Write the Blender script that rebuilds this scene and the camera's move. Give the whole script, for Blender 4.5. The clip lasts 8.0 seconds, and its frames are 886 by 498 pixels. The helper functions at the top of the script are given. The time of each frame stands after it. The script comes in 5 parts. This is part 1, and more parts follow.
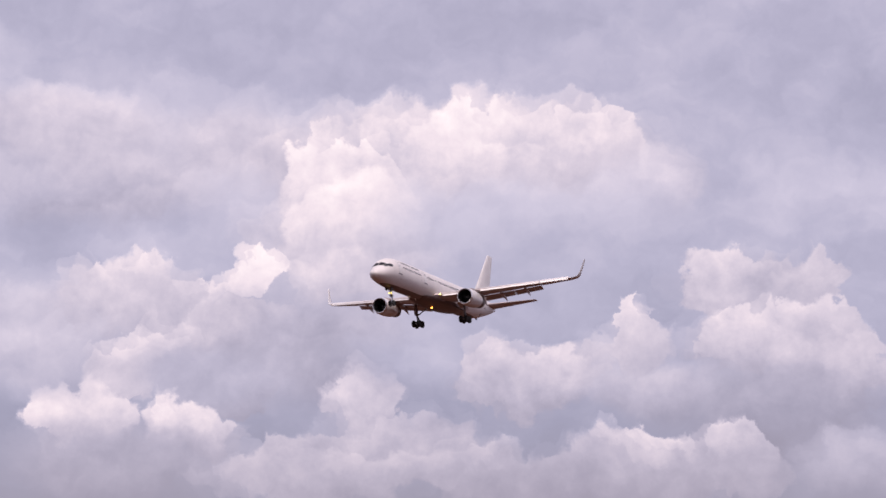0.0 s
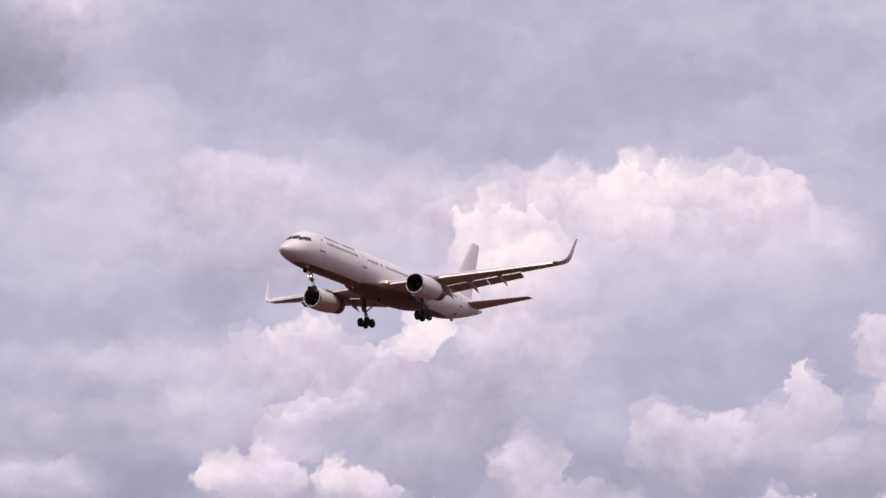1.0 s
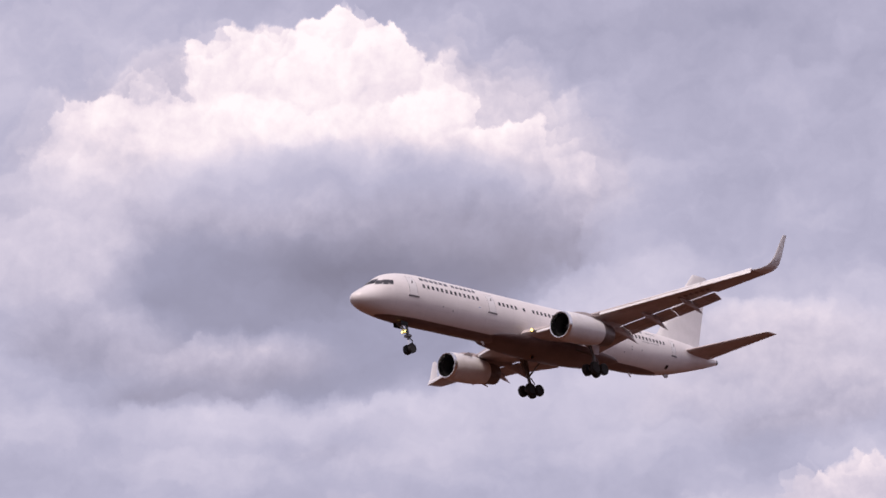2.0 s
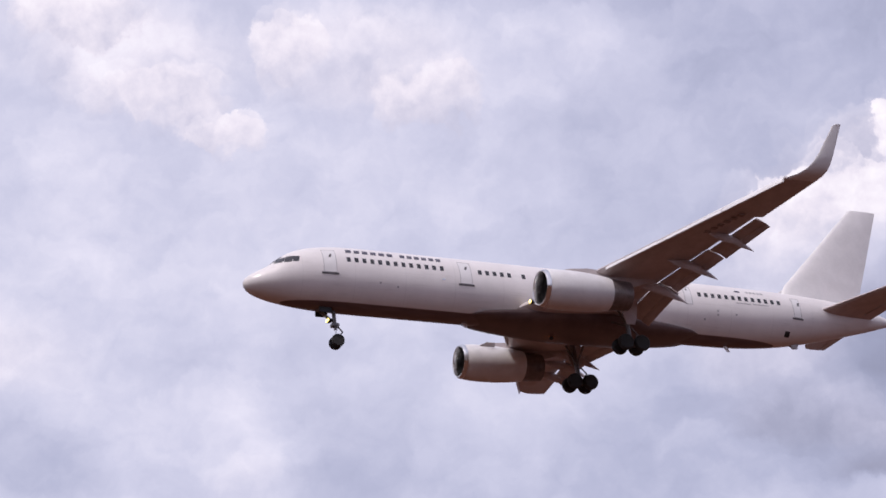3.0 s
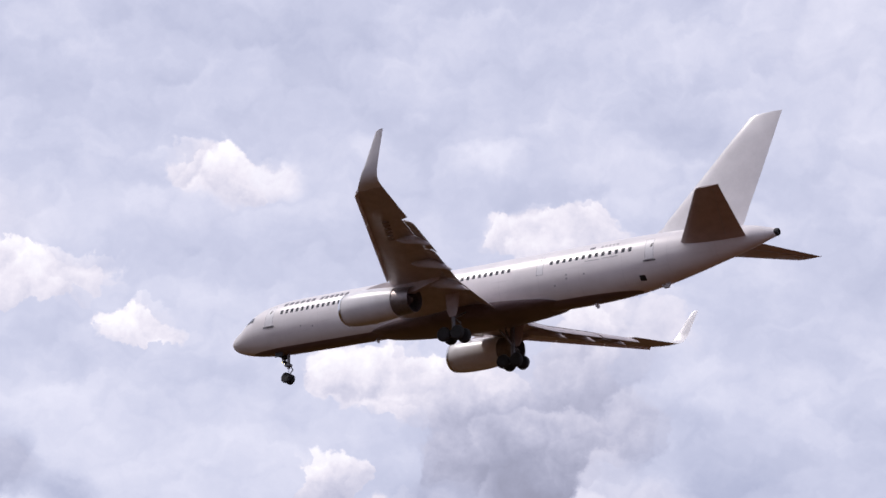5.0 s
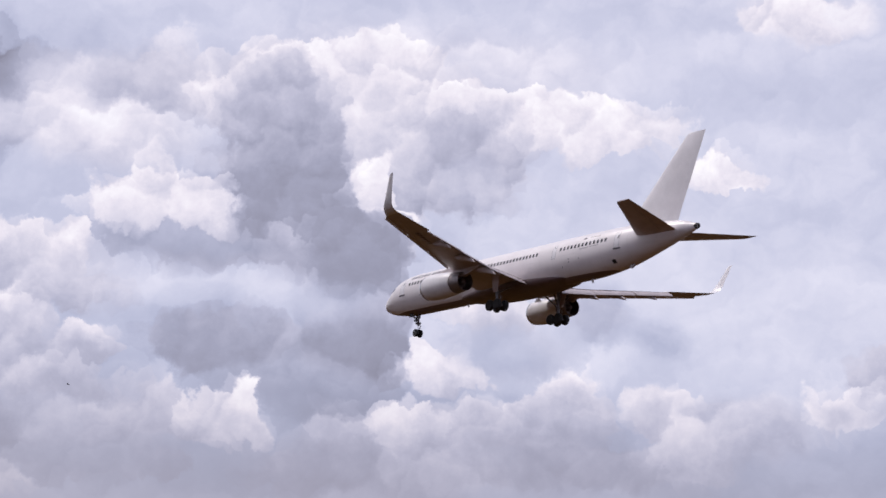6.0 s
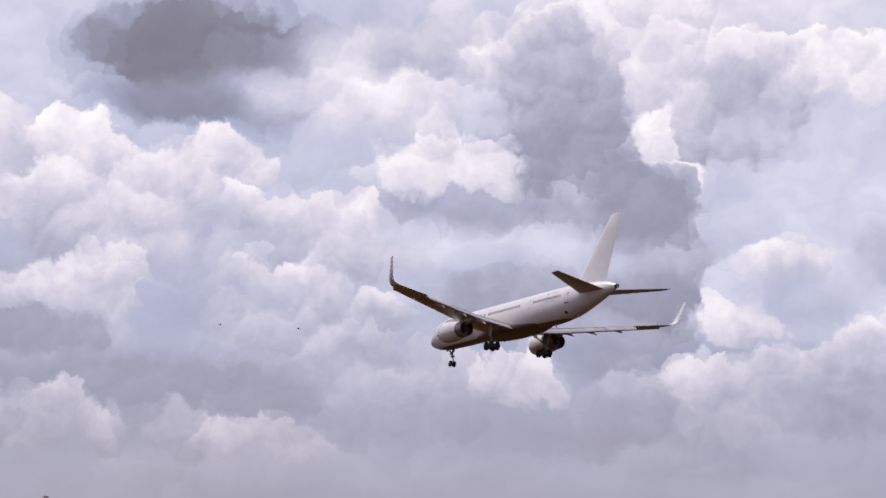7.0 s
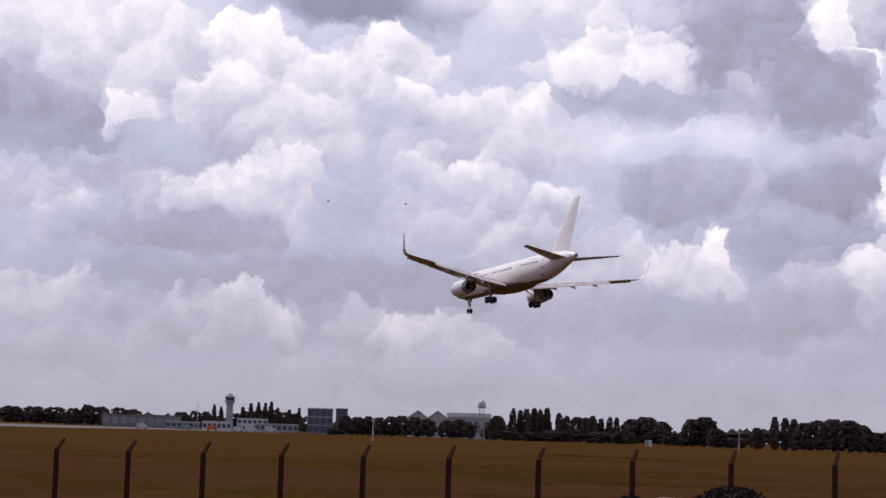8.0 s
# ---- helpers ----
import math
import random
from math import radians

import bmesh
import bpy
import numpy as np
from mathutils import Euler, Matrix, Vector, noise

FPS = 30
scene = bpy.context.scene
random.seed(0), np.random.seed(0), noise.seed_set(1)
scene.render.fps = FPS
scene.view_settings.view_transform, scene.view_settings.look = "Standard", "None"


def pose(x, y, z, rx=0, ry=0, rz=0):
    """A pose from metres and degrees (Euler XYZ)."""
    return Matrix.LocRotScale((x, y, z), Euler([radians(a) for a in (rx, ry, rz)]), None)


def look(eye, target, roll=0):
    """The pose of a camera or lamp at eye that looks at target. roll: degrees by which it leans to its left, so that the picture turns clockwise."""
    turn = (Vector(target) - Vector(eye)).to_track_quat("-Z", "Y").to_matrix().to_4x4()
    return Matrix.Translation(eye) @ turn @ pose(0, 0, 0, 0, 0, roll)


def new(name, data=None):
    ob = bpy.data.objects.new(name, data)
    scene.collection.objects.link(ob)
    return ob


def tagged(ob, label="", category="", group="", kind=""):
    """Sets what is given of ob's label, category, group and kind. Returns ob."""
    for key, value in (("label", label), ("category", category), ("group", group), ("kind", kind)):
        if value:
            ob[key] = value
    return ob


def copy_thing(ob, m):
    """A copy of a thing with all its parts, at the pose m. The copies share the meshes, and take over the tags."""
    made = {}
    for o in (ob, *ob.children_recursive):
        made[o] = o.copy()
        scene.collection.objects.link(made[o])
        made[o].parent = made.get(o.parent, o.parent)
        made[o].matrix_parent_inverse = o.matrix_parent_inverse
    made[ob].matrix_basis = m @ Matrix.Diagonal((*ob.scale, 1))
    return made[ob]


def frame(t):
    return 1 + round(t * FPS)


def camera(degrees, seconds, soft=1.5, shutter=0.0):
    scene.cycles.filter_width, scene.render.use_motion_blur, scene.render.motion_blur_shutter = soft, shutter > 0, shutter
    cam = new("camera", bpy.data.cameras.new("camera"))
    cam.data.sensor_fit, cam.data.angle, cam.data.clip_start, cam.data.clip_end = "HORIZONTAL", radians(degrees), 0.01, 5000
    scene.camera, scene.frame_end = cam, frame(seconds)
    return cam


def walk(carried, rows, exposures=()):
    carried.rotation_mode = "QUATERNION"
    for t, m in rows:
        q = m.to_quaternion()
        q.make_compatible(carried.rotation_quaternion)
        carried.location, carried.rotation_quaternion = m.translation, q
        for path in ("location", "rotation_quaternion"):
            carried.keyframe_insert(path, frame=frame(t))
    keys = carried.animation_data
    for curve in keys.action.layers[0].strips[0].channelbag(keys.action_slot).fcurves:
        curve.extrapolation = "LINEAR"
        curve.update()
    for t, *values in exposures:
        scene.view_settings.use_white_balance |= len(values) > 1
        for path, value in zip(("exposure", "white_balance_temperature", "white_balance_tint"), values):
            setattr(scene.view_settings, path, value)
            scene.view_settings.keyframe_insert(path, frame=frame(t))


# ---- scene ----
cam = camera(27.32, 8.0, soft=1.6)
walk(cam, [
    (0, pose(0, 0, 2.9, 102.31, -0.21, -67.00)),
    (0.5, pose(0, 0, 2.9, 101.94, -0.76, -65.09)),
    (1, pose(0, 0, 2.9, 104.28, -1.34, -61.88)),
    (1.5, pose(0, 0, 2.9, 106.92, -1.27, -53.57)),
    (2, pose(0, 0, 2.9, 109.26, 2.08, -43.72)),
    (2.2, pose(0, 0, 2.9, 110.08, 2.63, -39.84)),
    (3.3, pose(0, 0, 2.9, 112.44, 0.49, -12.30)),
    (3.5, pose(0, 0, 2.9, 112.35, 0.29, -6.56)),
    (4, pose(0, 0, 2.9, 111.38, 0.38, 7.69)),
    (4.2, pose(0, 0, 2.9, 111.13, 0.08, 12.22)),
    (5.3, pose(0, 0, 2.9, 104.79, -3.45, 44.25)),
    (5.5, pose(0, 0, 2.9, 102.94, -3.20, 46.61)),
    (6, pose(0, 0, 2.9, 101.05, -3.82, 55.91)),
    (6.5, pose(0, 0, 2.9, 99.06, -3.35, 60.47)),
    (7, pose(0, 0, 2.9, 99.21, -2.24, 65.33)),
    (7.5, pose(0, 0, 2.9, 96.88, -0.10, 68.00)),
    (8, pose(0, 0, 2.9, 95.75, -1.77, 70.90)),
], exposures=[(0, 0, 6900, 23), (2.2, 0, 6850, 21), (3.3, 0.08, 6350, 15), (4.2, 0.08, 6350, 14), (5.3, 0.06, 6350, 13), (6.5, 0.0, 6450, 15), (7.2, 0.03, 6500, 15), (8, 0.14, 6550, 15)])

# ---- world: hazy daylight sky with cumulus banks, and one sun ----
# Clouds, back to front: azimuth, elevation, half width, half height in degrees, level of the lit and of the shaded side, softness, tilt of the lit side.
clouds_east_a = (
    (-55.5, 14.5, 7.42, 2.56, 208, 190, 0.6), (-54.2, 15.5, 2.81, 1.35, 226, 204, 0.5), (-55.9, 13.8, 3.88, 1.89, 204, 180, 0.5), (-54.5, 12.5, 2.26, 1.02, 182, 176, 0.7),
    (-60.3, 15.4, 2.36, 1.23, 216, 200, 0.45), (-60, 13.4, 2.34, 1.05, 206, 196, 0.6), (-58.2, 12.3, 2.31, 0.78, 196, 198, 0.8), (-67.8, 14.6, 6.42, 2.31, 220, 202, 0.3),
    (-63.6, 14.5, 2.19, 1.24, 240, 218, 0.15), (-67.2, 15.6, 1.84, 1.06, 234, 215, 0.2), (-69.1, 16.2, 1.11, 0.8, 230, 215, 0.2), (-71.6, 15.5, 1.83, 1.02, 234, 210, 0.2),
)
clouds_east_b = (
    (-73.1, 14.2, 1.63, 1.05, 216, 200, 0.5), (-65.4, 13.6, 1.64, 1.06, 226, 210, 0.5), (-64, 12.5, 3.27, 1.95, 234, 205, 0.35), (-69.1, 12.9, 4, 1.6, 210, 190, 0.6),
    (-72.3, 13, 2.35, 0.88, 206, 196, 0.6), (-56.5, 11, 1.93, 0.86, 228, 202, 0.25), (-55, 9.8, 2.76, 1.36, 212, 190, 0.5), (-60.8, 11.3, 1.08, 0.56, 242, 226, 0.34),
    (-59.2, 10.7, 0.92, 0.56, 244, 226, 0.15, -30), (-58.1, 9.5, 1.14, 0.69, 244, 224, 0.15, -40), (-57, 8.4, 1.25, 0.83, 240, 214, 0.2, -40), (-61.3, 9.3, 2.4, 1.2, 204, 176, 0.22, -25),
)
clouds_east_c = (
    (-59.9, 8.4, 1.77, 1.01, 198, 180, 0.25, -40), (-59.9, 10.8, 0.86, 0.49, 242, 226, 0.34, -30), (-58.7, 10.1, 0.85, 0.52, 240, 222, 0.34, -40), (-57.7, 9.2, 0.84, 0.55, 238, 218, 0.34, -40),
    (-63.1, 9.1, 3.22, 1.68, 190, 172, 0.45), (-59.4, 8.2, 2.29, 1.05, 188, 180, 0.5), (-55.6, 6.9, 1.63, 1.11, 238, 205, 0.2, -20), (-58.9, 6.6, 1.4, 0.87, 228, 195, 0.3),
    (-56.9, 5.4, 3.44, 1.2, 182, 164, 0.45), (-54.2, 8.5, 2.05, 1.01, 206, 190, 0.5), (-64.4, 7.7, 1.43, 0.88, 222, 188, 0.3), (-62.5, 5.3, 2.82, 1.05, 216, 192, 0.4),
)
clouds_east_d = (
    (-66.5, 8.8, 2.33, 0.89, 194, 184, 0.6), (-69.6, 8.3, 2.32, 1.24, 216, 180, 0.3), (-65.1, 5.9, 3.55, 1.06, 196, 166, 0.35), (-68.1, 5.3, 2.65, 0.88, 206, 174, 0.35),
    (-72.8, 9.2, 1.6, 0.7, 210, 190, 0.4), (-72.6, 10.1, 0.61, 0.79, 230, 206, 0.15), (-75.7, 10.9, 1.59, 1.04, 214, 188, 0.25), (-78, 11, 1.57, 1.03, 210, 190, 0.3),
    (-78.6, 9.8, 0.86, 0.85, 222, 190, 0.3), (-76.7, 9.1, 1.92, 1.03, 218, 185, 0.25), (-79.3, 8.4, 1.88, 1.02, 210, 180, 0.35), (-73.5, 7.8, 2.12, 0.87, 206, 178, 0.45),
)
clouds_east_e = (
    (-77.3, 6.9, 3.1, 1.71, 176, 158, 0.45), (-73.3, 5.9, 1.58, 0.87, 224, 194, 0.25), (-75.9, 6, 1.04, 0.69, 216, 185, 0.3), (-75, 5.1, 2.08, 0.86, 196, 178, 0.4),
    (-79.5, 5.4, 2.03, 1.01, 196, 168, 0.5), (-70.8, 5.1, 4.58, 1.05, 188, 166, 0.4), (-64.1, 5.1, 3.53, 0.79, 196, 176, 0.4), (-70.2, 18.6, 1.11, 0.62, 198, 196, 0.8),
    (-80.5, 17.1, 1.23, 0.5, 180, 176, 0.8),
)
clouds_between_a = (
    (-50.2, 8.2, 3.43, 1.19, 194, 176, 0.5), (-51.2, 10.2, 2.62, 0.86, 208, 190, 0.5), (-49.1, 6.6, 2.03, 0.67, 212, 190, 0.5), (-48.3, 16.1, 2.11, 0.68, 206, 200, 0.7),
)
clouds_north_east_a = (
    (-41.9, 12.9, 2.63, 0.85, 192, 178, 0.5), (-41.5, 10.9, 2.25, 0.85, 190, 176, 0.5), (-50, 11.7, 3.24, 0.88, 194, 184, 0.6), (-47.7, 14.6, 4.18, 1.06, 206, 200, 0.8),
    (-57.2, 10.5, 2.86, 0.97, 212, 194, 0.4), (-57.6, 25.5, 11.6, 5.58, 176, 184, 0.95), (-31.2, 25.3, 4.67, 2.53, 192, 196, 0.8), (-36.3, 26.2, 2.9, 0.69, 192, 188, 0.8),
    (-40.3, 21.3, 9.48, 4.42, 216, 200, 0.3), (-38, 25.8, 0.87, 0.7, 228, 220, 0.35), (-38.2, 24.7, 2.12, 1.31, 242, 234, 0.2), (-41.1, 25.5, 2.18, 1.44, 250, 242, 0.12),
)
clouds_north_east_b = (
    (-33.5, 22.9, 1.86, 1.06, 238, 225, 0.25), (-32, 22.1, 1.1, 1.02, 226, 215, 0.4), (-35.9, 23.2, 2.65, 1.39, 242, 228, 0.25), (-39.5, 24, 3.27, 1.93, 248, 238, 0.3),
    (-43, 23.9, 2.13, 1.59, 242, 230, 0.2), (-44.1, 22.9, 1.35, 1.06, 240, 225, 0.25), (-46.4, 22.3, 1.72, 1.03, 238, 220, 0.2), (-47.9, 21.4, 1.33, 1.24, 226, 205, 0.3),
    (-48, 19.9, 1.32, 1.06, 206, 182, 0.35), (-32.3, 20.3, 2.18, 1.37, 220, 205, 0.5), (-35.4, 21.1, 3.17, 1.22, 230, 205, 0.45), (-39.5, 21.7, 3.42, 1.23, 224, 198, 0.6),
)
clouds_north_east_c = (
    (-44.1, 21.2, 2.86, 1.06, 214, 190, 0.6), (-41.4, 20.6, 6.24, 1.59, 196, 176, 0.6), (-39.9, 19, 7.47, 1.85, 182, 138, 0.45), (-44.6, 19.1, 4.32, 1.78, 168, 142, 0.45),
    (-39.5, 17.8, 6.11, 1.59, 138, 130, 0.6), (-36.2, 17.8, 3.11, 1.74, 166, 152, 0.6), (-31.4, 19.1, 2.69, 2.21, 212, 194, 0.5), (-42.6, 16.5, 4.07, 1.33, 166, 160, 0.7),
    (-32.9, 16.5, 2.68, 1.03, 188, 168, 0.5), (-40.2, 15.6, 2.93, 0.97, 166, 160, 0.6), (-37.3, 15.8, 3.09, 0.84, 192, 166, 0.45), (-36, 14.8, 2.7, 0.61, 172, 160, 0.5),
)
clouds_north_east_d = (
    (-38.2, 13.9, 5.41, 0.61, 214, 206, 0.7), (-42.3, 13.5, 2, 0.62, 194, 186, 0.6), (-32, 12.9, 3.47, 1.01, 196, 186, 0.6), (-35.5, 12.5, 2.47, 0.52, 198, 190, 0.6),
    (-40.9, 12.2, 4.49, 0.7, 204, 194, 0.6), (-45.4, 13.6, 3.09, 1.24, 208, 200, 0.6), (-50.2, 16.8, 3.12, 1.58, 212, 204, 0.8), (-54.5, 15.8, 3.22, 1.03, 216, 196, 0.45),
    (-55.9, 14, 3.51, 1.19, 202, 180, 0.45), (-52.5, 13.9, 2.68, 1.04, 198, 186, 0.5), (-49.9, 12.5, 3.04, 1.22, 202, 190, 0.6),
)
clouds_north_a = (
    (-23.8, 27.9, 4.27, 1.71, 222, 212, 0.6), (-21.6, 25.5, 3.08, 1.04, 214, 216, 0.8), (-22, 17.5, 3.98, 1.55, 216, 208, 0.7), (-25.4, 19.7, 2.7, 1.02, 222, 214, 0.7),
    (-6.6, 22.4, 17.29, 9.24, 219, 214, 0.6), (0.4, 28.9, 1.89, 0.87, 202, 200, 0.7), (4.2, 27, 2.51, 0.69, 208, 204, 0.7), (-5, 26.8, 2.78, 1.5, 206, 208, 0.7),
    (-13.1, 28.9, 2.99, 0.87, 202, 204, 0.6), (5.9, 28.6, 2.9, 1.02, 234, 220, 0.45), (-2.2, 27.8, 3.28, 1.32, 234, 218, 0.5), (-10, 28.1, 3.69, 1.67, 235, 218, 0.48),
)
clouds_north_b = (
    (-8.3, 29.2, 2.42, 0.97, 230, 220, 0.4), (-11.2, 26.8, 2.17, 0.85, 231, 216, 0.4), (-18, 28.3, 3.6, 1.63, 230, 214, 0.48), (-15.6, 28.7, 1.18, 1.04, 234, 222, 0.4),
    (-13.5, 25.8, 1.65, 0.63, 230, 218, 0.4), (-20.4, 27.2, 2.09, 1.01, 222, 212, 0.4), (3.5, 17.5, 2.71, 1.03, 236, 216, 0.5), (5.8, 16.7, 1.77, 0.68, 232, 215, 0.5),
    (1.8, 18.5, 1.1, 0.7, 230, 216, 0.4), (2.9, 16.2, 2.51, 1.03, 208, 202, 0.6), (-7.3, 16, 2.02, 1.5, 202, 194, 0.6), (-8.4, 15.1, 1.37, 0.7, 188, 186, 0.6),
)
clouds_north_c = (
    (-5.1, 18.8, 3.56, 1.24, 232, 222, 0.5), (-13.4, 16.2, 2.91, 1.57, 226, 216, 0.6), (-15.1, 14.9, 1.96, 0.86, 230, 214, 0.55), (-17.9, 16.8, 2.67, 1.02, 200, 196, 0.6),
    (-17.9, 15, 2.29, 1.02, 196, 192, 0.6), (-2.4, 15.5, 2.73, 0.88, 220, 212, 0.6),
)
clouds_north_west_a = (
    (16.3, 24.6, 8.03, 5.74, 228, 224, 0.7), (9.2, 27.1, 4.96, 2.3, 238, 232, 0.7), (15, 26.2, 4.47, 2.97, 255, 252, 0.5), (10.4, 28.1, 3.79, 1.58, 248, 240, 0.6),
    (17.1, 27.8, 1.56, 1.04, 250, 246, 0.45), (21.4, 28.2, 2.1, 0.67, 246, 240, 0.5), (18.1, 24.4, 1.51, 1.38, 252, 244, 0.35), (20.9, 27, 1.61, 0.81, 204, 194, 0.35),
    (21.1, 25.3, 2.62, 2.03, 204, 194, 0.45), (17.7, 28.1, 1.17, 0.65, 206, 200, 0.45), (11.1, 26.5, 1.58, 2.12, 222, 213, 0.55), (19.6, 22.9, 2.97, 1.03, 212, 205, 0.6),
)
clouds_north_west_b = (
    (21.1, 20.9, 1.45, 0.93, 230, 224, 0.6), (21.3, 18.8, 1.16, 0.71, 246, 235, 0.45), (19.9, 17.7, 1.16, 0.85, 240, 225, 0.4), (15.5, 15.9, 6.69, 2.43, 196, 160, 0.3),
    (12.8, 16.5, 5.31, 2.11, 190, 162, 0.28), (11.2, 17.6, 2.78, 1.32, 200, 174, 0.3), (17.4, 15, 4.8, 1.2, 160, 156, 0.6), (11.5, 16.2, 3.03, 1.67, 172, 160, 0.4),
    (20.1, 15.7, 2.28, 1.02, 186, 174, 0.6), (8.8, 14.1, 3.27, 0.7, 236, 228, 0.5), (25.7, 23.9, 2.97, 2.03, 226, 220, 0.6), (25.1, 15.8, 2.63, 1.69, 214, 204, 0.6),
)
clouds_north_west_c = (
    (26.3, 26.5, 2.26, 1.18, 236, 226, 0.5),
)
clouds_west_high_a = (
    (33.1, 19.4, 2.7, 1.02, 226, 218, 0.6), (33.9, 12, 2.62, 2.05, 200, 185, 0.4), (32.6, 14.8, 2.11, 1.02, 230, 214, 0.3), (32.2, 9, 2.38, 1.01, 214, 200, 0.5),
    (47.7, 17.2, 16.69, 4.61, 210, 214, 0.8), (48.6, 9.3, 7.54, 2.83, 224, 222, 0.8), (57.4, 16.6, 5.94, 1.55, 226, 210, 0.5), (60.7, 16.2, 2.02, 0.88, 242, 224, 0.18),
    (58.6, 16.8, 1.79, 0.72, 236, 214, 0.2), (57.2, 14.9, 3.67, 1.42, 222, 186, 0.2), (56.4, 15.6, 2.25, 0.49, 240, 220, 0.2), (54.7, 15.6, 1.2, 0.66, 240, 212, 0.15),
)
clouds_west_high_b = (
    (58, 13.4, 3.54, 1.29, 190, 185, 0.3), (59.8, 14.4, 1.93, 1.53, 226, 205, 0.4), (56, 13.2, 1.25, 0.96, 196, 190, 0.45), (60.3, 12.6, 1.39, 1.44, 234, 196, 0.36),
    (59.3, 11.2, 1.42, 0.89, 226, 180, 0.25), (60.7, 11.2, 1.12, 2.7, 165, 150, 0.4), (60, 9.7, 2.23, 1.05, 166, 150, 0.35), (58.4, 8.9, 1.07, 0.89, 190, 170, 0.4),
    (59.4, 7.5, 1.91, 1.52, 156, 146, 0.35), (59.6, 5.9, 1.86, 0.84, 166, 155, 0.5), (58, 5, 2.05, 0.68, 204, 190, 0.5), (52.1, 15.1, 2.56, 0.88, 240, 225, 0.25),
)
clouds_west_high_c = (
    (50, 15.4, 1.1, 0.64, 232, 222, 0.4), (48.2, 13.9, 1.5, 0.64, 242, 230, 0.25), (46.1, 18.6, 1.68, 1.06, 238, 222, 0.3), (44.3, 18.8, 0.93, 0.53, 230, 222, 0.45),
    (47.3, 17.5, 2.23, 0.67, 228, 220, 0.6), (35.6, 17.6, 1.61, 0.85, 238, 222, 0.25), (34, 17.6, 1.5, 0.77, 234, 220, 0.3), (37.1, 19.8, 1.09, 0.51, 227, 222, 0.6),
    (41.1, 19.9, 0.78, 0.44, 228, 222, 0.6), (40.3, 12.6, 2.33, 1.26, 238, 224, 0.25), (38, 12.5, 2.13, 1.04, 234, 214, 0.25), (33.8, 14.7, 1.08, 1.04, 238, 215, 0.25),
)
clouds_west_high_d = (
    (34, 13.1, 1.21, 1.35, 210, 190, 0.4), (35.9, 10.5, 2.6, 2.05, 192, 160, 0.3), (36.4, 9.2, 2.08, 1.28, 160, 154, 0.35), (37.9, 8.9, 1.4, 1.04, 190, 182, 0.5),
    (41.8, 9.4, 1.07, 0.88, 238, 192, 0.2), (41.5, 8.7, 1.06, 0.7, 204, 185, 0.35), (42.5, 7.8, 1.24, 0.88, 198, 180, 0.4), (39.7, 8.3, 1.41, 0.73, 228, 205, 0.35),
    (38.8, 7.4, 2.79, 1.3, 206, 185, 0.35), (40, 6.3, 2.27, 1.04, 176, 165, 0.4), (37.5, 6.6, 1.38, 1.03, 186, 174, 0.4), (35.3, 7.7, 1.45, 1.05, 228, 198, 0.35),
)
clouds_west_high_e = (
    (34.5, 6.3, 1.61, 0.84, 218, 196, 0.4), (55.2, 8.9, 1.67, 0.73, 234, 205, 0.3), (54.3, 8, 1.85, 0.7, 202, 192, 0.5), (56.5, 7.3, 1.65, 0.72, 228, 205, 0.35),
    (51.7, 9.1, 1.07, 0.85, 198, 190, 0.6), (49.7, 8.7, 0.89, 0.53, 200, 196, 0.6), (52.4, 6.5, 1.32, 0.88, 220, 195, 0.35), (49.3, 6.4, 1.51, 0.74, 228, 208, 0.35),
    (47.2, 5.9, 2.22, 1.02, 202, 185, 0.45), (54.7, 5.5, 2.52, 0.87, 218, 190, 0.35), (44, 6.6, 1.51, 0.74, 228, 210, 0.4),
)
clouds_west_a = (
    (69.7, 10, 7.41, 4.86, 206, 196, 0.7), (73.5, 14.9, 4.2, 1.89, 134, 126, 0.35), (71.2, 14.5, 2.31, 1.03, 148, 138, 0.4), (72.5, 13.5, 2.81, 0.72, 165, 152, 0.5),
    (68.4, 15, 2.25, 1.25, 216, 204, 0.45), (68.3, 13.7, 3.77, 1.08, 230, 214, 0.45), (65.5, 15.5, 2.37, 1.23, 216, 190, 0.4), (64, 15.4, 1.32, 1.09, 236, 210, 0.35),
    (63, 16, 1.14, 1.09, 242, 225, 0.25), (60.7, 14.1, 0.84, 0.99, 240, 222, 0.36), (60, 12.5, 1.34, 1.13, 240, 216, 0.34, 35), (58.5, 11.6, 1.01, 0.81, 240, 220, 0.34, 30),
)
clouds_west_b = (
    (62.2, 14.8, 1.92, 1.63, 196, 178, 0.3), (62.1, 12.9, 2.22, 2.3, 174, 154, 0.3), (60.3, 10.9, 2.71, 1.1, 160, 150, 0.3), (63.7, 10.5, 4.14, 0.74, 194, 165, 0.4),
    (65.2, 10.7, 2.7, 0.53, 184, 168, 0.5), (59.5, 10.4, 1.66, 0.75, 160, 155, 0.4), (65.8, 11.9, 2.34, 0.88, 242, 225, 0.3), (67.4, 11.3, 1.52, 0.56, 236, 222, 0.4),
    (64.3, 9.1, 4.84, 0.71, 220, 206, 0.6), (73.1, 11.6, 1.95, 0.85, 234, 205, 0.2), (74.6, 11.1, 1.23, 0.84, 228, 205, 0.25), (71.3, 9.9, 1.61, 1.03, 234, 190, 0.2),
)
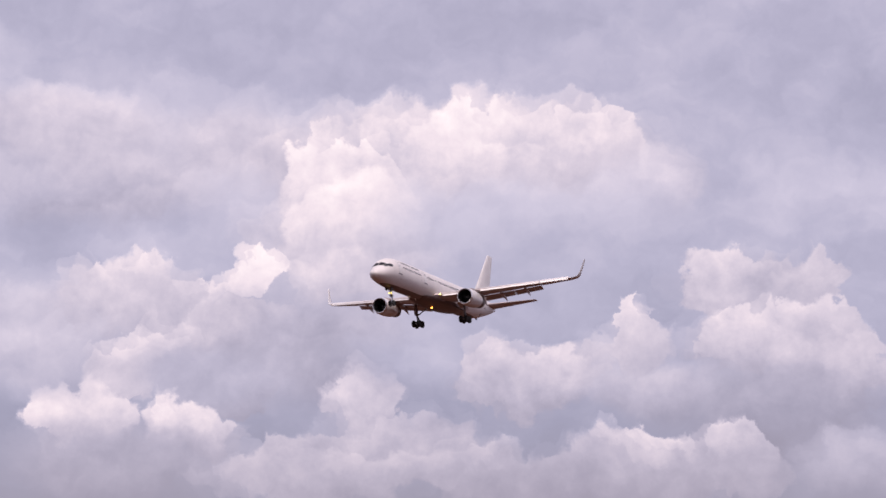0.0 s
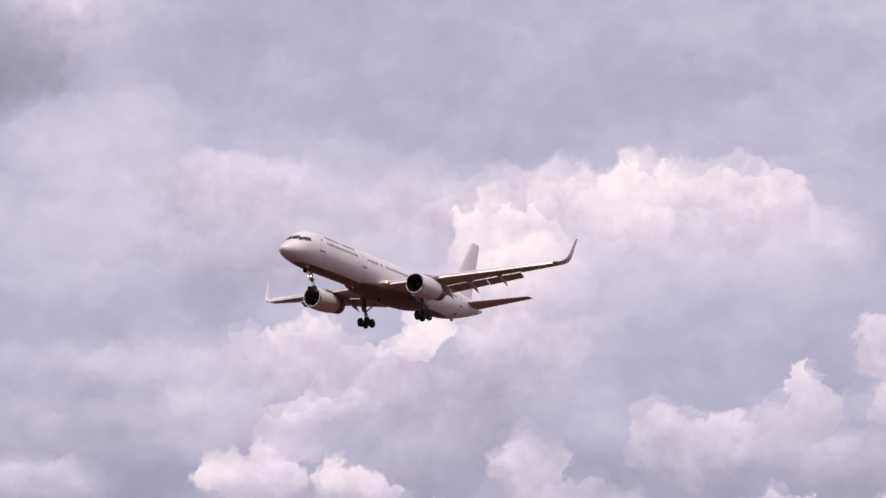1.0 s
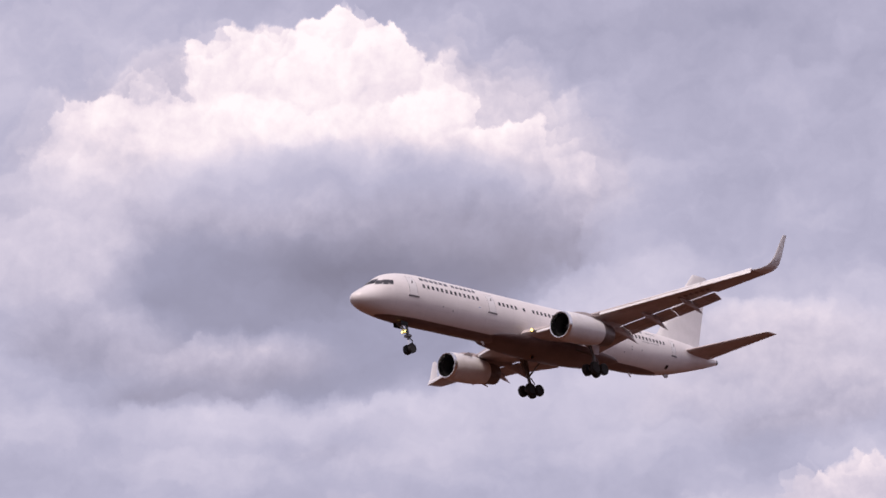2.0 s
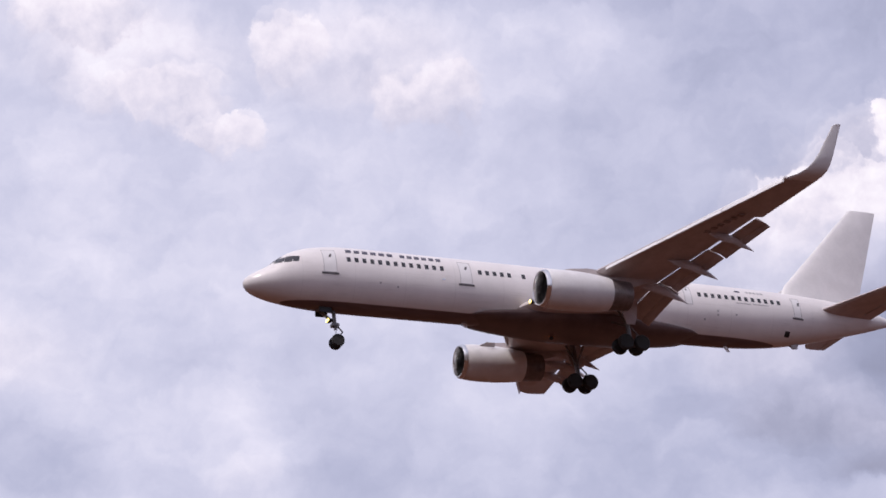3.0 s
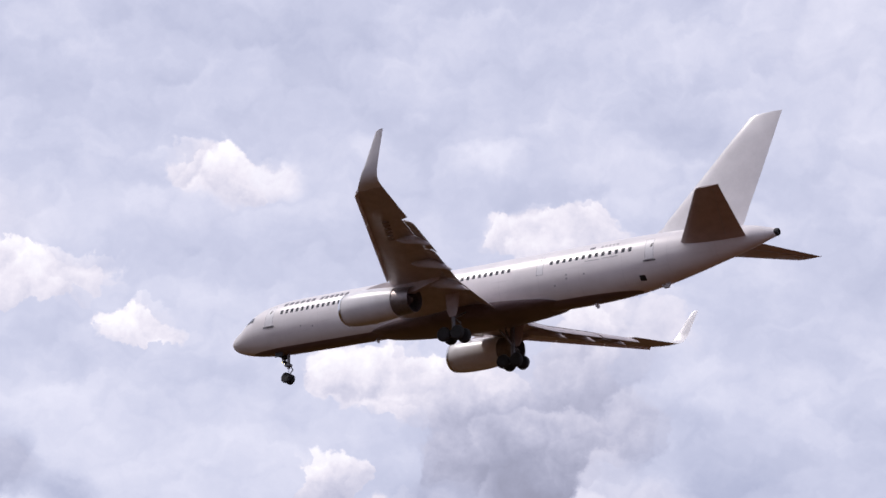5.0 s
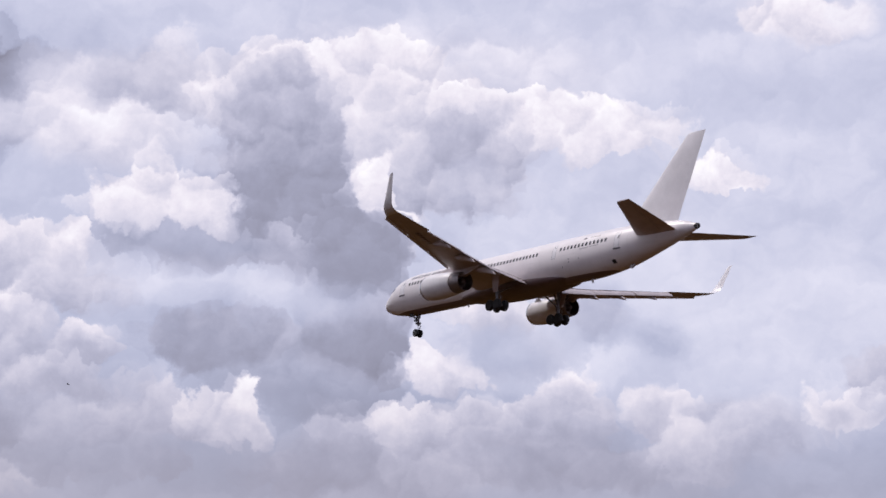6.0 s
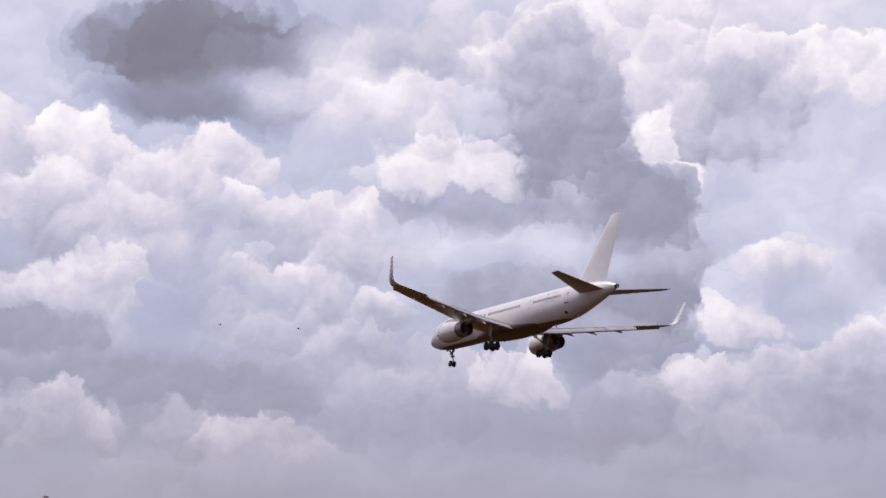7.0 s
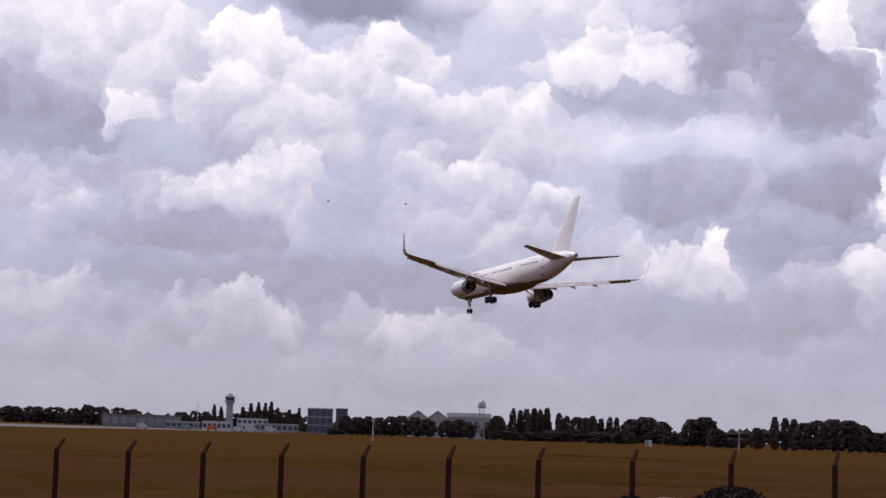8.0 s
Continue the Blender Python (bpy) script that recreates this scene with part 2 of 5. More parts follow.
clouds_west_c = (
    (69.2, 10, 1.27, 0.73, 232, 205, 0.25), (70.5, 8.8, 1.84, 0.86, 200, 184, 0.4), (68.4, 9.2, 1.86, 0.87, 208, 194, 0.4), (73.2, 9.1, 2.15, 1.53, 206, 190, 0.5),
    (70.8, 7.7, 1.83, 1.04, 228, 188, 0.25), (72.5, 7.4, 2.15, 0.85, 192, 180, 0.5), (67.7, 7.2, 1.09, 0.74, 224, 184, 0.25), (70.3, 6.6, 2.52, 0.86, 200, 180, 0.4),
    (68.7, 5.9, 1.84, 0.7, 206, 184, 0.35), (63.5, 7.5, 2.5, 0.97, 174, 162, 0.4), (61.3, 6.5, 2.41, 0.71, 176, 165, 0.5), (72.4, 4.5, 4.1, 0.99, 164, 154, 0.4),
)
clouds_west_d = (
    (73.3, 3.4, 2.53, 0.84, 162, 158, 0.4), (67, 3.7, 2.37, 0.52, 174, 170, 0.4), (67.9, 4.7, 2.19, 0.87, 192, 180, 0.45), (65.8, 5.2, 1.5, 1.06, 202, 182, 0.4),
    (63.2, 5.3, 1.51, 0.88, 234, 200, 0.25), (59.6, 5.2, 1.1, 0.89, 198, 190, 0.4), (57.5, 5.3, 1.51, 0.88, 230, 198, 0.25), (59.7, 3.8, 3.19, 0.97, 174, 160, 0.4),
    (56, 4, 1.67, 0.88, 190, 182, 0.4), (58.6, 2.8, 2.91, 0.53, 178, 172, 0.5), (51.6, 4.2, 3.11, 1.12, 172, 160, 0.4), (52.9, 5.9, 1.26, 1.04, 198, 184, 0.4),
)
clouds_west_e = (
    (48.6, 5.2, 1.44, 1.01, 208, 185, 0.4), (54.7, 7.9, 1.51, 0.53, 194, 188, 0.6), (51.8, 9.3, 1.09, 0.87, 202, 192, 0.5), (71.8, 3, 2.13, 0.68, 206, 184, 0.3),
    (72.5, 1.9, 5.24, 0.76, 188, 176, 0.5), (65.6, 2, 5.43, 0.79, 186, 178, 0.6), (50.7, 3, 5.31, 0.77, 184, 176, 0.6),
)
clouds_far_west_a = (
    (80.6, 7.3, 5.75, 4.49, 194, 184, 0.7), (84, 9.9, 3.42, 1.52, 172, 156, 0.35), (84, 8.8, 2.65, 0.51, 166, 162, 0.5), (84.6, 11.7, 1.11, 1, 216, 190, 0.4),
    (82.4, 11.7, 2.17, 1.57, 224, 200, 0.4), (80.9, 12.5, 1.85, 0.72, 230, 214, 0.4), (79.4, 10.9, 2.38, 1.25, 216, 200, 0.4), (77.8, 12, 1.28, 0.91, 240, 214, 0.2),
    (76.4, 11.7, 1.29, 0.91, 238, 205, 0.2), (78.1, 9.9, 1.99, 1.43, 226, 190, 0.3), (75.9, 9.8, 2, 1.62, 226, 194, 0.3), (74.2, 11.1, 1.47, 1.09, 234, 205, 0.2),
)
clouds_far_west_b = (
    (81.1, 9.7, 0.84, 0.55, 234, 214, 0.34), (83.3, 6.4, 1.06, 0.71, 230, 205, 0.25), (84.2, 7.1, 1.78, 0.84, 206, 190, 0.4), (80.6, 7.6, 2.53, 0.86, 186, 178, 0.4),
    (82.3, 6, 2.15, 0.68, 184, 178, 0.5), (78.8, 6.8, 1.44, 0.87, 218, 194, 0.35), (76.6, 7.5, 1.46, 1.06, 228, 194, 0.28), (77.6, 6.3, 2.12, 0.79, 202, 184, 0.45),
    (79.1, 5.9, 2.98, 0.78, 164, 158, 0.4), (79.1, 4.7, 3.32, 0.61, 166, 160, 0.5), (75, 4.7, 2.84, 0.8, 166, 160, 0.45), (83.7, 4, 1.78, 0.68, 208, 186, 0.3),
)
clouds_far_west_c = (
    (82, 3.5, 1.58, 0.51, 194, 180, 0.4), (77.8, 3.4, 2.19, 0.88, 214, 184, 0.3), (76.4, 3.1, 1.09, 0.7, 212, 184, 0.35), (80.4, 3.1, 1.82, 0.69, 188, 174, 0.4),
    (82.6, 2.3, 2.3, 0.68, 188, 176, 0.5), (73.9, 3.5, 1.28, 0.71, 186, 175, 0.4), (72.5, 3, 1.1, 0.71, 220, 186, 0.25), (70.4, 2.9, 1.51, 0.71, 206, 184, 0.35),
    (67.2, 3.7, 2.21, 0.53, 177, 172, 0.5), (74.6, 13.3, 2.07, 0.53, 150, 145, 0.5),
)
CLOUDS = (
    clouds_east_a, clouds_east_b, clouds_east_c, clouds_east_d, clouds_east_e, clouds_between_a,
    clouds_north_east_a, clouds_north_east_b, clouds_north_east_c, clouds_north_east_d, clouds_north_a, clouds_north_b,
    clouds_north_c, clouds_north_west_a, clouds_north_west_b, clouds_north_west_c, clouds_west_high_a, clouds_west_high_b,
    clouds_west_high_c, clouds_west_high_d, clouds_west_high_e, clouds_west_a, clouds_west_b, clouds_west_c,
    clouds_west_d, clouds_west_e, clouds_far_west_a, clouds_far_west_b, clouds_far_west_c,
)

SUN_AZ, SUN_EL = 118.0, 52.0


def node(tree, kind, links=(), **values):
    n = tree.nodes.new(kind)
    for key, value in values.items():
        setattr(n, key, value)
    for slot, value in links:
        if isinstance(value, bpy.types.NodeSocket):
            tree.links.new(value, n.inputs[slot])
        else:
            n.inputs[slot].default_value = value
    return n


def sums(tree, op, a, b=None, c=None, clamp=False):
    links = [(i, v) for i, v in enumerate((a, b, c)) if v is not None]
    return node(tree, "ShaderNodeMath", links, operation=op, use_clamp=clamp).outputs[0]


def vec(tree, op, *args):
    n = node(tree, "ShaderNodeVectorMath", list(enumerate(args)), operation=op)
    return n.outputs["Value"] if op in ("LENGTH", "DOT_PRODUCT") else n.outputs[0]


def ramp(tree, value, lo, hi, to_lo=0.0, to_hi=1.0):
    n = node(tree, "ShaderNodeMapRange", [(0, value), (1, lo), (2, hi), (3, to_lo), (4, to_hi)], interpolation_type="SMOOTHSTEP")
    return n.outputs[0]


def blend(tree, fac, a, b, mode="MIX"):
    n = node(tree, "ShaderNodeMix", [("Factor", fac)] if not isinstance(fac, bpy.types.NodeSocket) else [], data_type="RGBA", blend_type=mode)
    if isinstance(fac, bpy.types.NodeSocket):
        tree.links.new(fac, n.inputs[0])
    for slot, v in ((6, a), (7, b)):
        if isinstance(v, bpy.types.NodeSocket):
            tree.links.new(v, n.inputs[slot])
        else:
            n.inputs[slot].default_value = (*v, 1)
    return n.outputs[2]


def cloud_group():
    """One cloud laid over the sky: the state holds the level of light and how firm the cloud is."""
    g = bpy.data.node_groups.new("cloud", "ShaderNodeTree")
    for name, kind in (("State", "Vector"), ("At", "Vector"), ("Scale", "Vector"), ("Offset", "Vector"), ("Slope", "Vector"), ("Tone", "Float"), ("Edge", "Float"), ("Heart", "Float"), ("Dense", "Float")):
        g.interface.new_socket(name, in_out="INPUT", socket_type="NodeSocket" + kind)
    g.interface.new_socket("State", in_out="OUTPUT", socket_type="NodeSocketVector")
    given = g.nodes.new("NodeGroupInput").outputs
    here = vec(g, "MULTIPLY_ADD", given["State"], (0, 0, 1), given["At"])  # clouds are laid strictly one after another
    place = vec(g, "MULTIPLY_ADD", here, given["Scale"], given["Offset"])
    cover = ramp(g, vec(g, "LENGTH", place), given["Edge"], given["Heart"])
    side = node(g, "ShaderNodeClamp", [(0, vec(g, "DOT_PRODUCT", place, given["Slope"])), (1, -0.14), (2, 0.14)]).outputs[0]
    tone = sums(g, "ADD", side, given["Tone"])
    laid = node(g, "ShaderNodeCombineXYZ", [(0, tone), (1, given["Dense"])]).outputs[0]
    mixed = vec(g, "MULTIPLY_ADD", vec(g, "SUBTRACT", laid, given["State"]), node(g, "ShaderNodeCombineXYZ", [(0, cover), (1, cover)]).outputs[0], given["State"])
    g.links.new(mixed, g.nodes.new("NodeGroupOutput").inputs[0])
    return g


def build_world():
    world = bpy.data.worlds.new("sky")
    scene.world = world
    world.use_nodes = True
    t = world.node_tree
    t.nodes.clear()
    xyz = node(t, "ShaderNodeSeparateXYZ", [(0, node(t, "ShaderNodeTexCoord").outputs["Generated"])])
    az = sums(t, "MULTIPLY", sums(t, "ARCTAN2", sums(t, "MULTIPLY", xyz.outputs[0], -1.0), xyz.outputs[1]), 57.2958)
    el = sums(t, "MULTIPLY", sums(t, "ARCSINE", xyz.outputs[2]), 57.2958)
    flat = node(t, "ShaderNodeCombineXYZ", [(0, az), (1, el)]).outputs[0]

    def fbm(at, scale, detail, rough):
        return node(t, "ShaderNodeTexNoise", [("Vector", at), ("Scale", scale), ("Detail", detail), ("Roughness", rough)], noise_dimensions="2D")

    def heads(p, scale):
        """The way from a direction to the heart of the rounded head of cloud that it lies in, in degrees."""
        cells = node(t, "ShaderNodeTexVoronoi", [("Vector", p), ("Scale", scale), ("Smoothness", 0.45)], voronoi_dimensions="2D", feature="SMOOTH_F1")
        return vec(t, "SUBTRACT", cells.outputs["Position"], p)

    # directions are pushed about before they meet the clouds, so that outlines billow
    push = vec(t, "SUBTRACT", fbm(flat, 0.45, 5.0, 0.6).outputs["Color"], (0.5, 0.5, 0.5))
    torn = vec(t, "MULTIPLY_ADD", push, (2.2, 1.8, 0), flat)
    large, small = heads(torn, 0.75), heads(torn, 2.1)
    veil = fbm(vec(t, "MULTIPLY", torn, (0.55, 1.4, 1)), 0.17, 5.0, 0.58).outputs["Fac"]
    grain = fbm(flat, 1.1, 4.0, 0.6).outputs["Fac"]
    level = sums(t, "MULTIPLY_ADD", sums(t, "SUBTRACT", veil, 0.5), 0.16, sums(t, "ADD", ramp(t, az, -30.0, 10.0, 0.75, 0.83), ramp(t, el, 13.0, 3.0, 0.0, -0.14)))
    drift = node(t, "ShaderNodeCombineXYZ", [(0, sums(t, "MULTIPLY", veil, 0.25))]).outputs[0]
    at = vec(t, "MULTIPLY_ADD", large, (0.42, 0.42, 0), vec(t, "MULTIPLY_ADD", small, (0.5, 0.5, 0), vec(t, "ADD", torn, drift)))
    calm = vec(t, "MULTIPLY_ADD", small, (0.12, 0.12, 0), vec(t, "MULTIPLY_ADD", large, (0.12, 0.12, 0), vec(t, "MULTIPLY_ADD", push, (1.3, 1.1, 0), vec(t, "ADD", flat, drift))))
    state = node(t, "ShaderNodeCombineXYZ", [(0, level)]).outputs[0]
    stroke = cloud_group()
    for clouds in CLOUDS:
        for a, e, w, h, lit, shade, soft, *tilt in clouds:
            turn = radians(tilt[0]) if tilt else 0.0
            bright, dark, dense = lit / 255, shade / 255, max(0.0, min(1.0, 1.0 - 3.0 * (soft - 0.3)))
            steep = (bright - dark) / 1.45
            state = node(t, "ShaderNodeGroup", [
                ("State", state), ("At", at if soft < 0.45 else calm), ("Scale", (1 / w, 1 / h, 0)), ("Offset", (-a / w, -e / h, 0)),
                ("Slope", (-steep * math.sin(turn), steep * math.cos(turn), 0)), ("Tone", (bright + dark) / 2), ("Edge", 1 + soft), ("Heart", 1 - soft), ("Dense", dense),
            ], node_tree=stroke).outputs[0]
    parts = node(t, "ShaderNodeSeparateXYZ", [(0, state)])
    level, firm = parts.outputs[0], parts.outputs[1]
    # each head of cloud is lighter on the side of the sun; deep shade and open sky hide it
    toward = sums(t, "MULTIPLY_ADD", vec(t, "DOT_PRODUCT", small, (-0.30, -0.85, 0)), 0.75, vec(t, "DOT_PRODUCT", large, (-0.30, -0.85, 0)))
    seen = sums(t, "MULTIPLY", ramp(t, level, 0.55, 0.74, 0.2, 1.0), ramp(t, firm, 0.0, 1.0, 0.22, 1.0))
    relief = sums(t, "MULTIPLY_ADD", sums(t, "SUBTRACT", grain, 0.5), 0.16, sums(t, "MULTIPLY", toward, ramp(t, az, 10.0, 40.0, 0.05, 0.085)))
    level = sums(t, "MULTIPLY_ADD", relief, seen, level, clamp=True)
    mottle = fbm(vec(t, "MULTIPLY", torn, (0.8, 1.25, 1)), 0.36, 4.0, 0.55).outputs["Fac"]
    level = sums(t, "MULTIPLY_ADD", sums(t, "SUBTRACT", mottle, 0.5), ramp(t, level, 0.55, 0.78, 0.05, 0.17), level, clamp=True)
    tones = node(t, "ShaderNodeValToRGB", [(0, level)])
    stops = tones.color_ramp.elements
    stops[0].position, stops[0].color = 0.45, (0.178, 0.170, 0.205, 1)
    stops[1].position, stops[1].color = 1.0, (1.0, 0.985, 1.0, 1)
    for spot, colour in ((0.55, (0.256, 0.257, 0.330, 1)), (0.65, (0.368, 0.379, 0.488, 1)), (0.74, (0.496, 0.503, 0.622, 1)), (0.83, (0.655, 0.647, 0.75, 1)), (0.91, (0.835, 0.802, 0.868, 1))):
        stop = stops.new(spot)
        stop.color = colour
    # the open blue between the clouds
    blue = node(t, "ShaderNodeTexSky", sky_type="NISHITA", sun_disc=False, sun_elevation=radians(SUN_EL), sun_rotation=radians(-SUN_AZ))
    bluer = vec(t, "MULTIPLY", tones.outputs[0], (0.945, 0.985, 1.035))
    open_sky = blend(t, 0.06, bluer, vec(t, "MULTIPLY", blue.outputs[0], (0.08, 0.08, 0.08)))
    sky = blend(t, ramp(t, firm, 0.0, 0.8), open_sky, tones.outputs[0])
    sky = blend(t, ramp(t, el, 8.0, 0.0, 0.0, 0.6), sky, (0.395, 0.372, 0.43))
    sky = blend(t, ramp(t, el, -0.3, -1.5), sky, (0.035, 0.03, 0.024))
    back = node(t, "ShaderNodeBackground", [(0, sky), (1, 1.0)])
    t.links.new(back.outputs[0], node(t, "ShaderNodeOutputWorld").inputs[0])
    world.cycles.sampling_method, world.cycles.sample_map_resolution = "MANUAL", 256


build_world()
sun = new("sun", bpy.data.lights.new("sun", "SUN"))
sun.data.energy, sun.data.angle, sun.data.color = 2.3, radians(0.8), (1.0, 0.93, 0.86)
sun_way = Vector((-math.sin(radians(SUN_AZ)) * math.cos(radians(SUN_EL)), math.cos(radians(SUN_AZ)) * math.cos(radians(SUN_EL)), math.sin(radians(SUN_EL))))
sun.matrix_world = look(sun_way * 100, (0, 0, 0))

# ---- materials ----
def material(name, colour, rough=0.5, metal=0.0, mottle=0.12, scale=2.0, bump=0.0, grain=40.0, glow=None):
    """A surface with colour variation at two scales and a fine relief."""
    m = bpy.data.materials.new(name)
    m.use_nodes = True
    t = m.node_tree
    shader = t.nodes["Principled BSDF"]
    at = node(t, "ShaderNodeTexCoord").outputs["Object"]
    wide = node(t, "ShaderNodeTexNoise", [("Vector", at), ("Scale", scale), ("Detail", 5.0), ("Roughness", 0.6)]).outputs["Fac"]
    fine = node(t, "ShaderNodeTexNoise", [("Vector", at), ("Scale", grain), ("Detail", 3.0)]).outputs["Fac"]
    mix = sums(t, "ADD", sums(t, "MULTIPLY", wide, 0.7), sums(t, "MULTIPLY", fine, 0.3))
    dark = tuple(c * (1 - mottle) for c in colour)
    light = tuple(min(1, c * (1 + mottle)) for c in colour)
    shade = blend(t, ramp(t, mix, 0.3, 0.7), dark, light)
    t.links.new(shade, shader.inputs["Base Color"])
    t.links.new(sums(t, "MULTIPLY_ADD", wide, 0.2, rough - 0.1, clamp=True), shader.inputs["Roughness"])
    shader.inputs["Metallic"].default_value = metal
    if bump:
        b = node(t, "ShaderNodeBump", [("Strength", bump), ("Distance", 0.02), ("Height", mix)])
        t.links.new(b.outputs[0], shader.inputs["Normal"])
    if glow:
        shader.inputs["Emission Color"].default_value = (*glow[0], 1)
        shader.inputs["Emission Strength"].default_value = glow[1]
    return m, shade, shader


def plain(*args, **kw):
    return material(*args, **kw)[0]


def painted_hull():
    """White gloss paint with streaks of grime, and a grey belly below a level line."""
    m, shade, shader = material("white_hull_paint", (0.755, 0.715, 0.705), 0.32, 0, 0.05, 0.7, 0.03, 14)
    t = m.node_tree
    at = node(t, "ShaderNodeTexCoord").outputs["Object"]
    xyz = node(t, "ShaderNodeSeparateXYZ", [(0, at)])
    streak = node(t, "ShaderNodeTexNoise", [("Vector", vec(t, "MULTIPLY", at, (0.5, 2, 5))), ("Scale", 1.2), ("Detail", 5.0)]).outputs["Fac"]
    dirty = blend(t, ramp(t, streak, 0.52, 0.8, 0.0, 0.28), shade, (0.50, 0.47, 0.45))
    rings = node(t, "ShaderNodeTexWave", [("Vector", at), ("Scale", 0.095), ("Distortion", 0.0)], wave_type="BANDS", bands_direction="X", wave_profile="SAW").outputs["Fac"]
    seams = blend(t, ramp(t, rings, 0.985, 0.992, 0.0, 0.14), dirty, (0.3, 0.28, 0.28))
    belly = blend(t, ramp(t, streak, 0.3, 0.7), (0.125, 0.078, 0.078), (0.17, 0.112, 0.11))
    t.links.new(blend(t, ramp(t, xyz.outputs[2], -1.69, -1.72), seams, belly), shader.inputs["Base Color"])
    return m


HULL = painted_hull()
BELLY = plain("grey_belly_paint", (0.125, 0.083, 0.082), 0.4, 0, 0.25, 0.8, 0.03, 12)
WHITE = plain("white_gloss_paint", (0.73, 0.71, 0.71), 0.33, 0, 0.07, 0.9, 0.03, 16)
COWL = plain("white_cowl_paint", (0.70, 0.68, 0.68), 0.34, 0, 0.09, 1.1, 0.03, 16)
WING = plain("grey_wing_paint", (0.48, 0.42, 0.415), 0.42, 0, 0.14, 1.2, 0.04, 12)
TAIL = plain("grey_tailplane_paint", (0.50, 0.42, 0.405), 0.42, 0, 0.12, 1.2, 0.04, 12)
ALLOY = plain("polished_alloy", (0.82, 0.81, 0.80), 0.22, 1.0, 0.06, 3)
NOZZLE = plain("heat_stained_metal", (0.20, 0.17, 0.165), 0.42, 0.7, 0.3, 3)
SOOT = plain("sooty_dark_metal", (0.025, 0.024, 0.025), 0.6, 0.4, 0.3, 4)
BLADE = plain("titanium_blade", (0.16, 0.15, 0.155), 0.35, 0.8, 0.2, 5)
GLASS = plain("dark_cabin_glass", (0.05, 0.048, 0.054), 0.12, 0, 0.2, 3)
RUBBER = plain("black_tyre_rubber", (0.022, 0.021, 0.021), 0.85, 0, 0.25, 6, 0.2)
GEAR = plain("gear_steel_grey", (0.15, 0.14, 0.14), 0.38, 0.3, 0.25, 5, 0.05)
RIM = plain("wheel_alloy", (0.42, 0.41, 0.40), 0.4, 0.6, 0.2, 8)
INK = plain("dark_blue_grey_lettering", (0.075, 0.07, 0.095), 0.4, 0, 0.15, 3)
MARK = plain("faded_brown_marking", (0.26, 0.20, 0.19), 0.5, 0, 0.2, 4)
SILL = plain("dark_door_sill", (0.10, 0.09, 0.095), 0.45, 0.2, 0.2, 4)
TRIM = plain("grey_door_trim", (0.40, 0.38, 0.385), 0.4, 0.2, 0.15, 4)
LAMP = plain("landing_light_glow", (0.9, 0.8, 0.4), 0.2, 0, 0.02, 3, glow=((1.0, 0.80, 0.22), 3.0))
BEACON = plain("orange_beacon_glow", (0.9, 0.3, 0.08), 0.3, 0, 0.02, 3, glow=((1.0, 0.36, 0.06), 9.0))


# ---- mesh helpers ----
def part(name, bm, mat, parent=None, label="", sharp=38):
    """Links a bmesh as one mesh object under a thing or under a part."""
    bmesh.ops.recalc_face_normals(bm, faces=bm.faces)
    me = bpy.data.meshes.new(name)
    bm.to_mesh(me)
    bm.free()
    me.shade_smooth()
    me.set_sharp_from_angle(angle=radians(sharp))
    me.materials.append(mat)
    ob = new(name, me)
    ob.parent = parent
    if label:
        tagged(ob, label)
    return ob


def thing(name, label, category, m=Matrix(), group="", kind=""):
    ob = new(name)
    ob.matrix_basis = m
    return tagged(ob, label, category, group, kind)


def loft(rings, bm=None, close=True, caps=True):
    """Skin over rings of equally many points."""
    bm = bm or bmesh.new()
    rows = [[bm.verts.new(p) for p in ring] for ring in rings]
    n = len(rings[0])
    for a, b in zip(rows, rows[1:]):
        for i in range(n if close else n - 1):
            j = (i + 1) % n
            bm.faces.new((a[i], a[j], b[j], b[i]))
    if caps and close:
        bm.faces.new(rows[0])
        bm.faces.new(rows[-1][::-1])
    return bm


def box(lo, hi, bm=None, bevel=0.0):
    own = bm is None
    bm = bm or bmesh.new()
    (x0, y0, z0), (x1, y1, z1) = lo, hi
    v = [bm.verts.new(p) for p in ((x0, y0, z0), (x1, y0, z0), (x1, y1, z0), (x0, y1, z0), (x0, y0, z1), (x1, y0, z1), (x1, y1, z1), (x0, y1, z1))]
    for f in ((0, 3, 2, 1), (4, 5, 6, 7), (0, 1, 5, 4), (1, 2, 6, 5), (2, 3, 7, 6), (3, 0, 4, 7)):
        bm.faces.new([v[i] for i in f])
    if own and bevel:
        bmesh.ops.bevel(bm, geom=bm.edges[:], offset=bevel, segments=2, affect="EDGES")
    return bm


def tube(a, b, ra, rb=None, n=14, bm=None):
    """A tapered round bar from a to b."""
    a, b = Vector(a), Vector(b)
    rb = ra if rb is None else rb
    way = (b - a).normalized()
    u = way.orthogonal().normalized()
    w = way.cross(u)
    ring = lambda c, r: [c + (u * math.cos(k) + w * math.sin(k)) * r for k in (2 * math.pi * i / n for i in range(n))]
    return loft([ring(a, ra), ring(b, rb)], bm)


def lathe(profile, centre, n=40, axis="x", closed=False):
    """Turns (along, radius) pairs about an axis through centre."""
    c = Vector(centre)
    rings = []
    for s, r in profile:
        ring = []
        for i in range(n):
            k = 2 * math.pi * i / n
            u, w = r * math.cos(k), r * math.sin(k)
            ring.append(c + Vector((-s, u, w) if axis == "x" else (u, s, w) if axis == "y" else (u, w, s)))
        rings.append(ring)
    return loft(rings, caps=not closed)


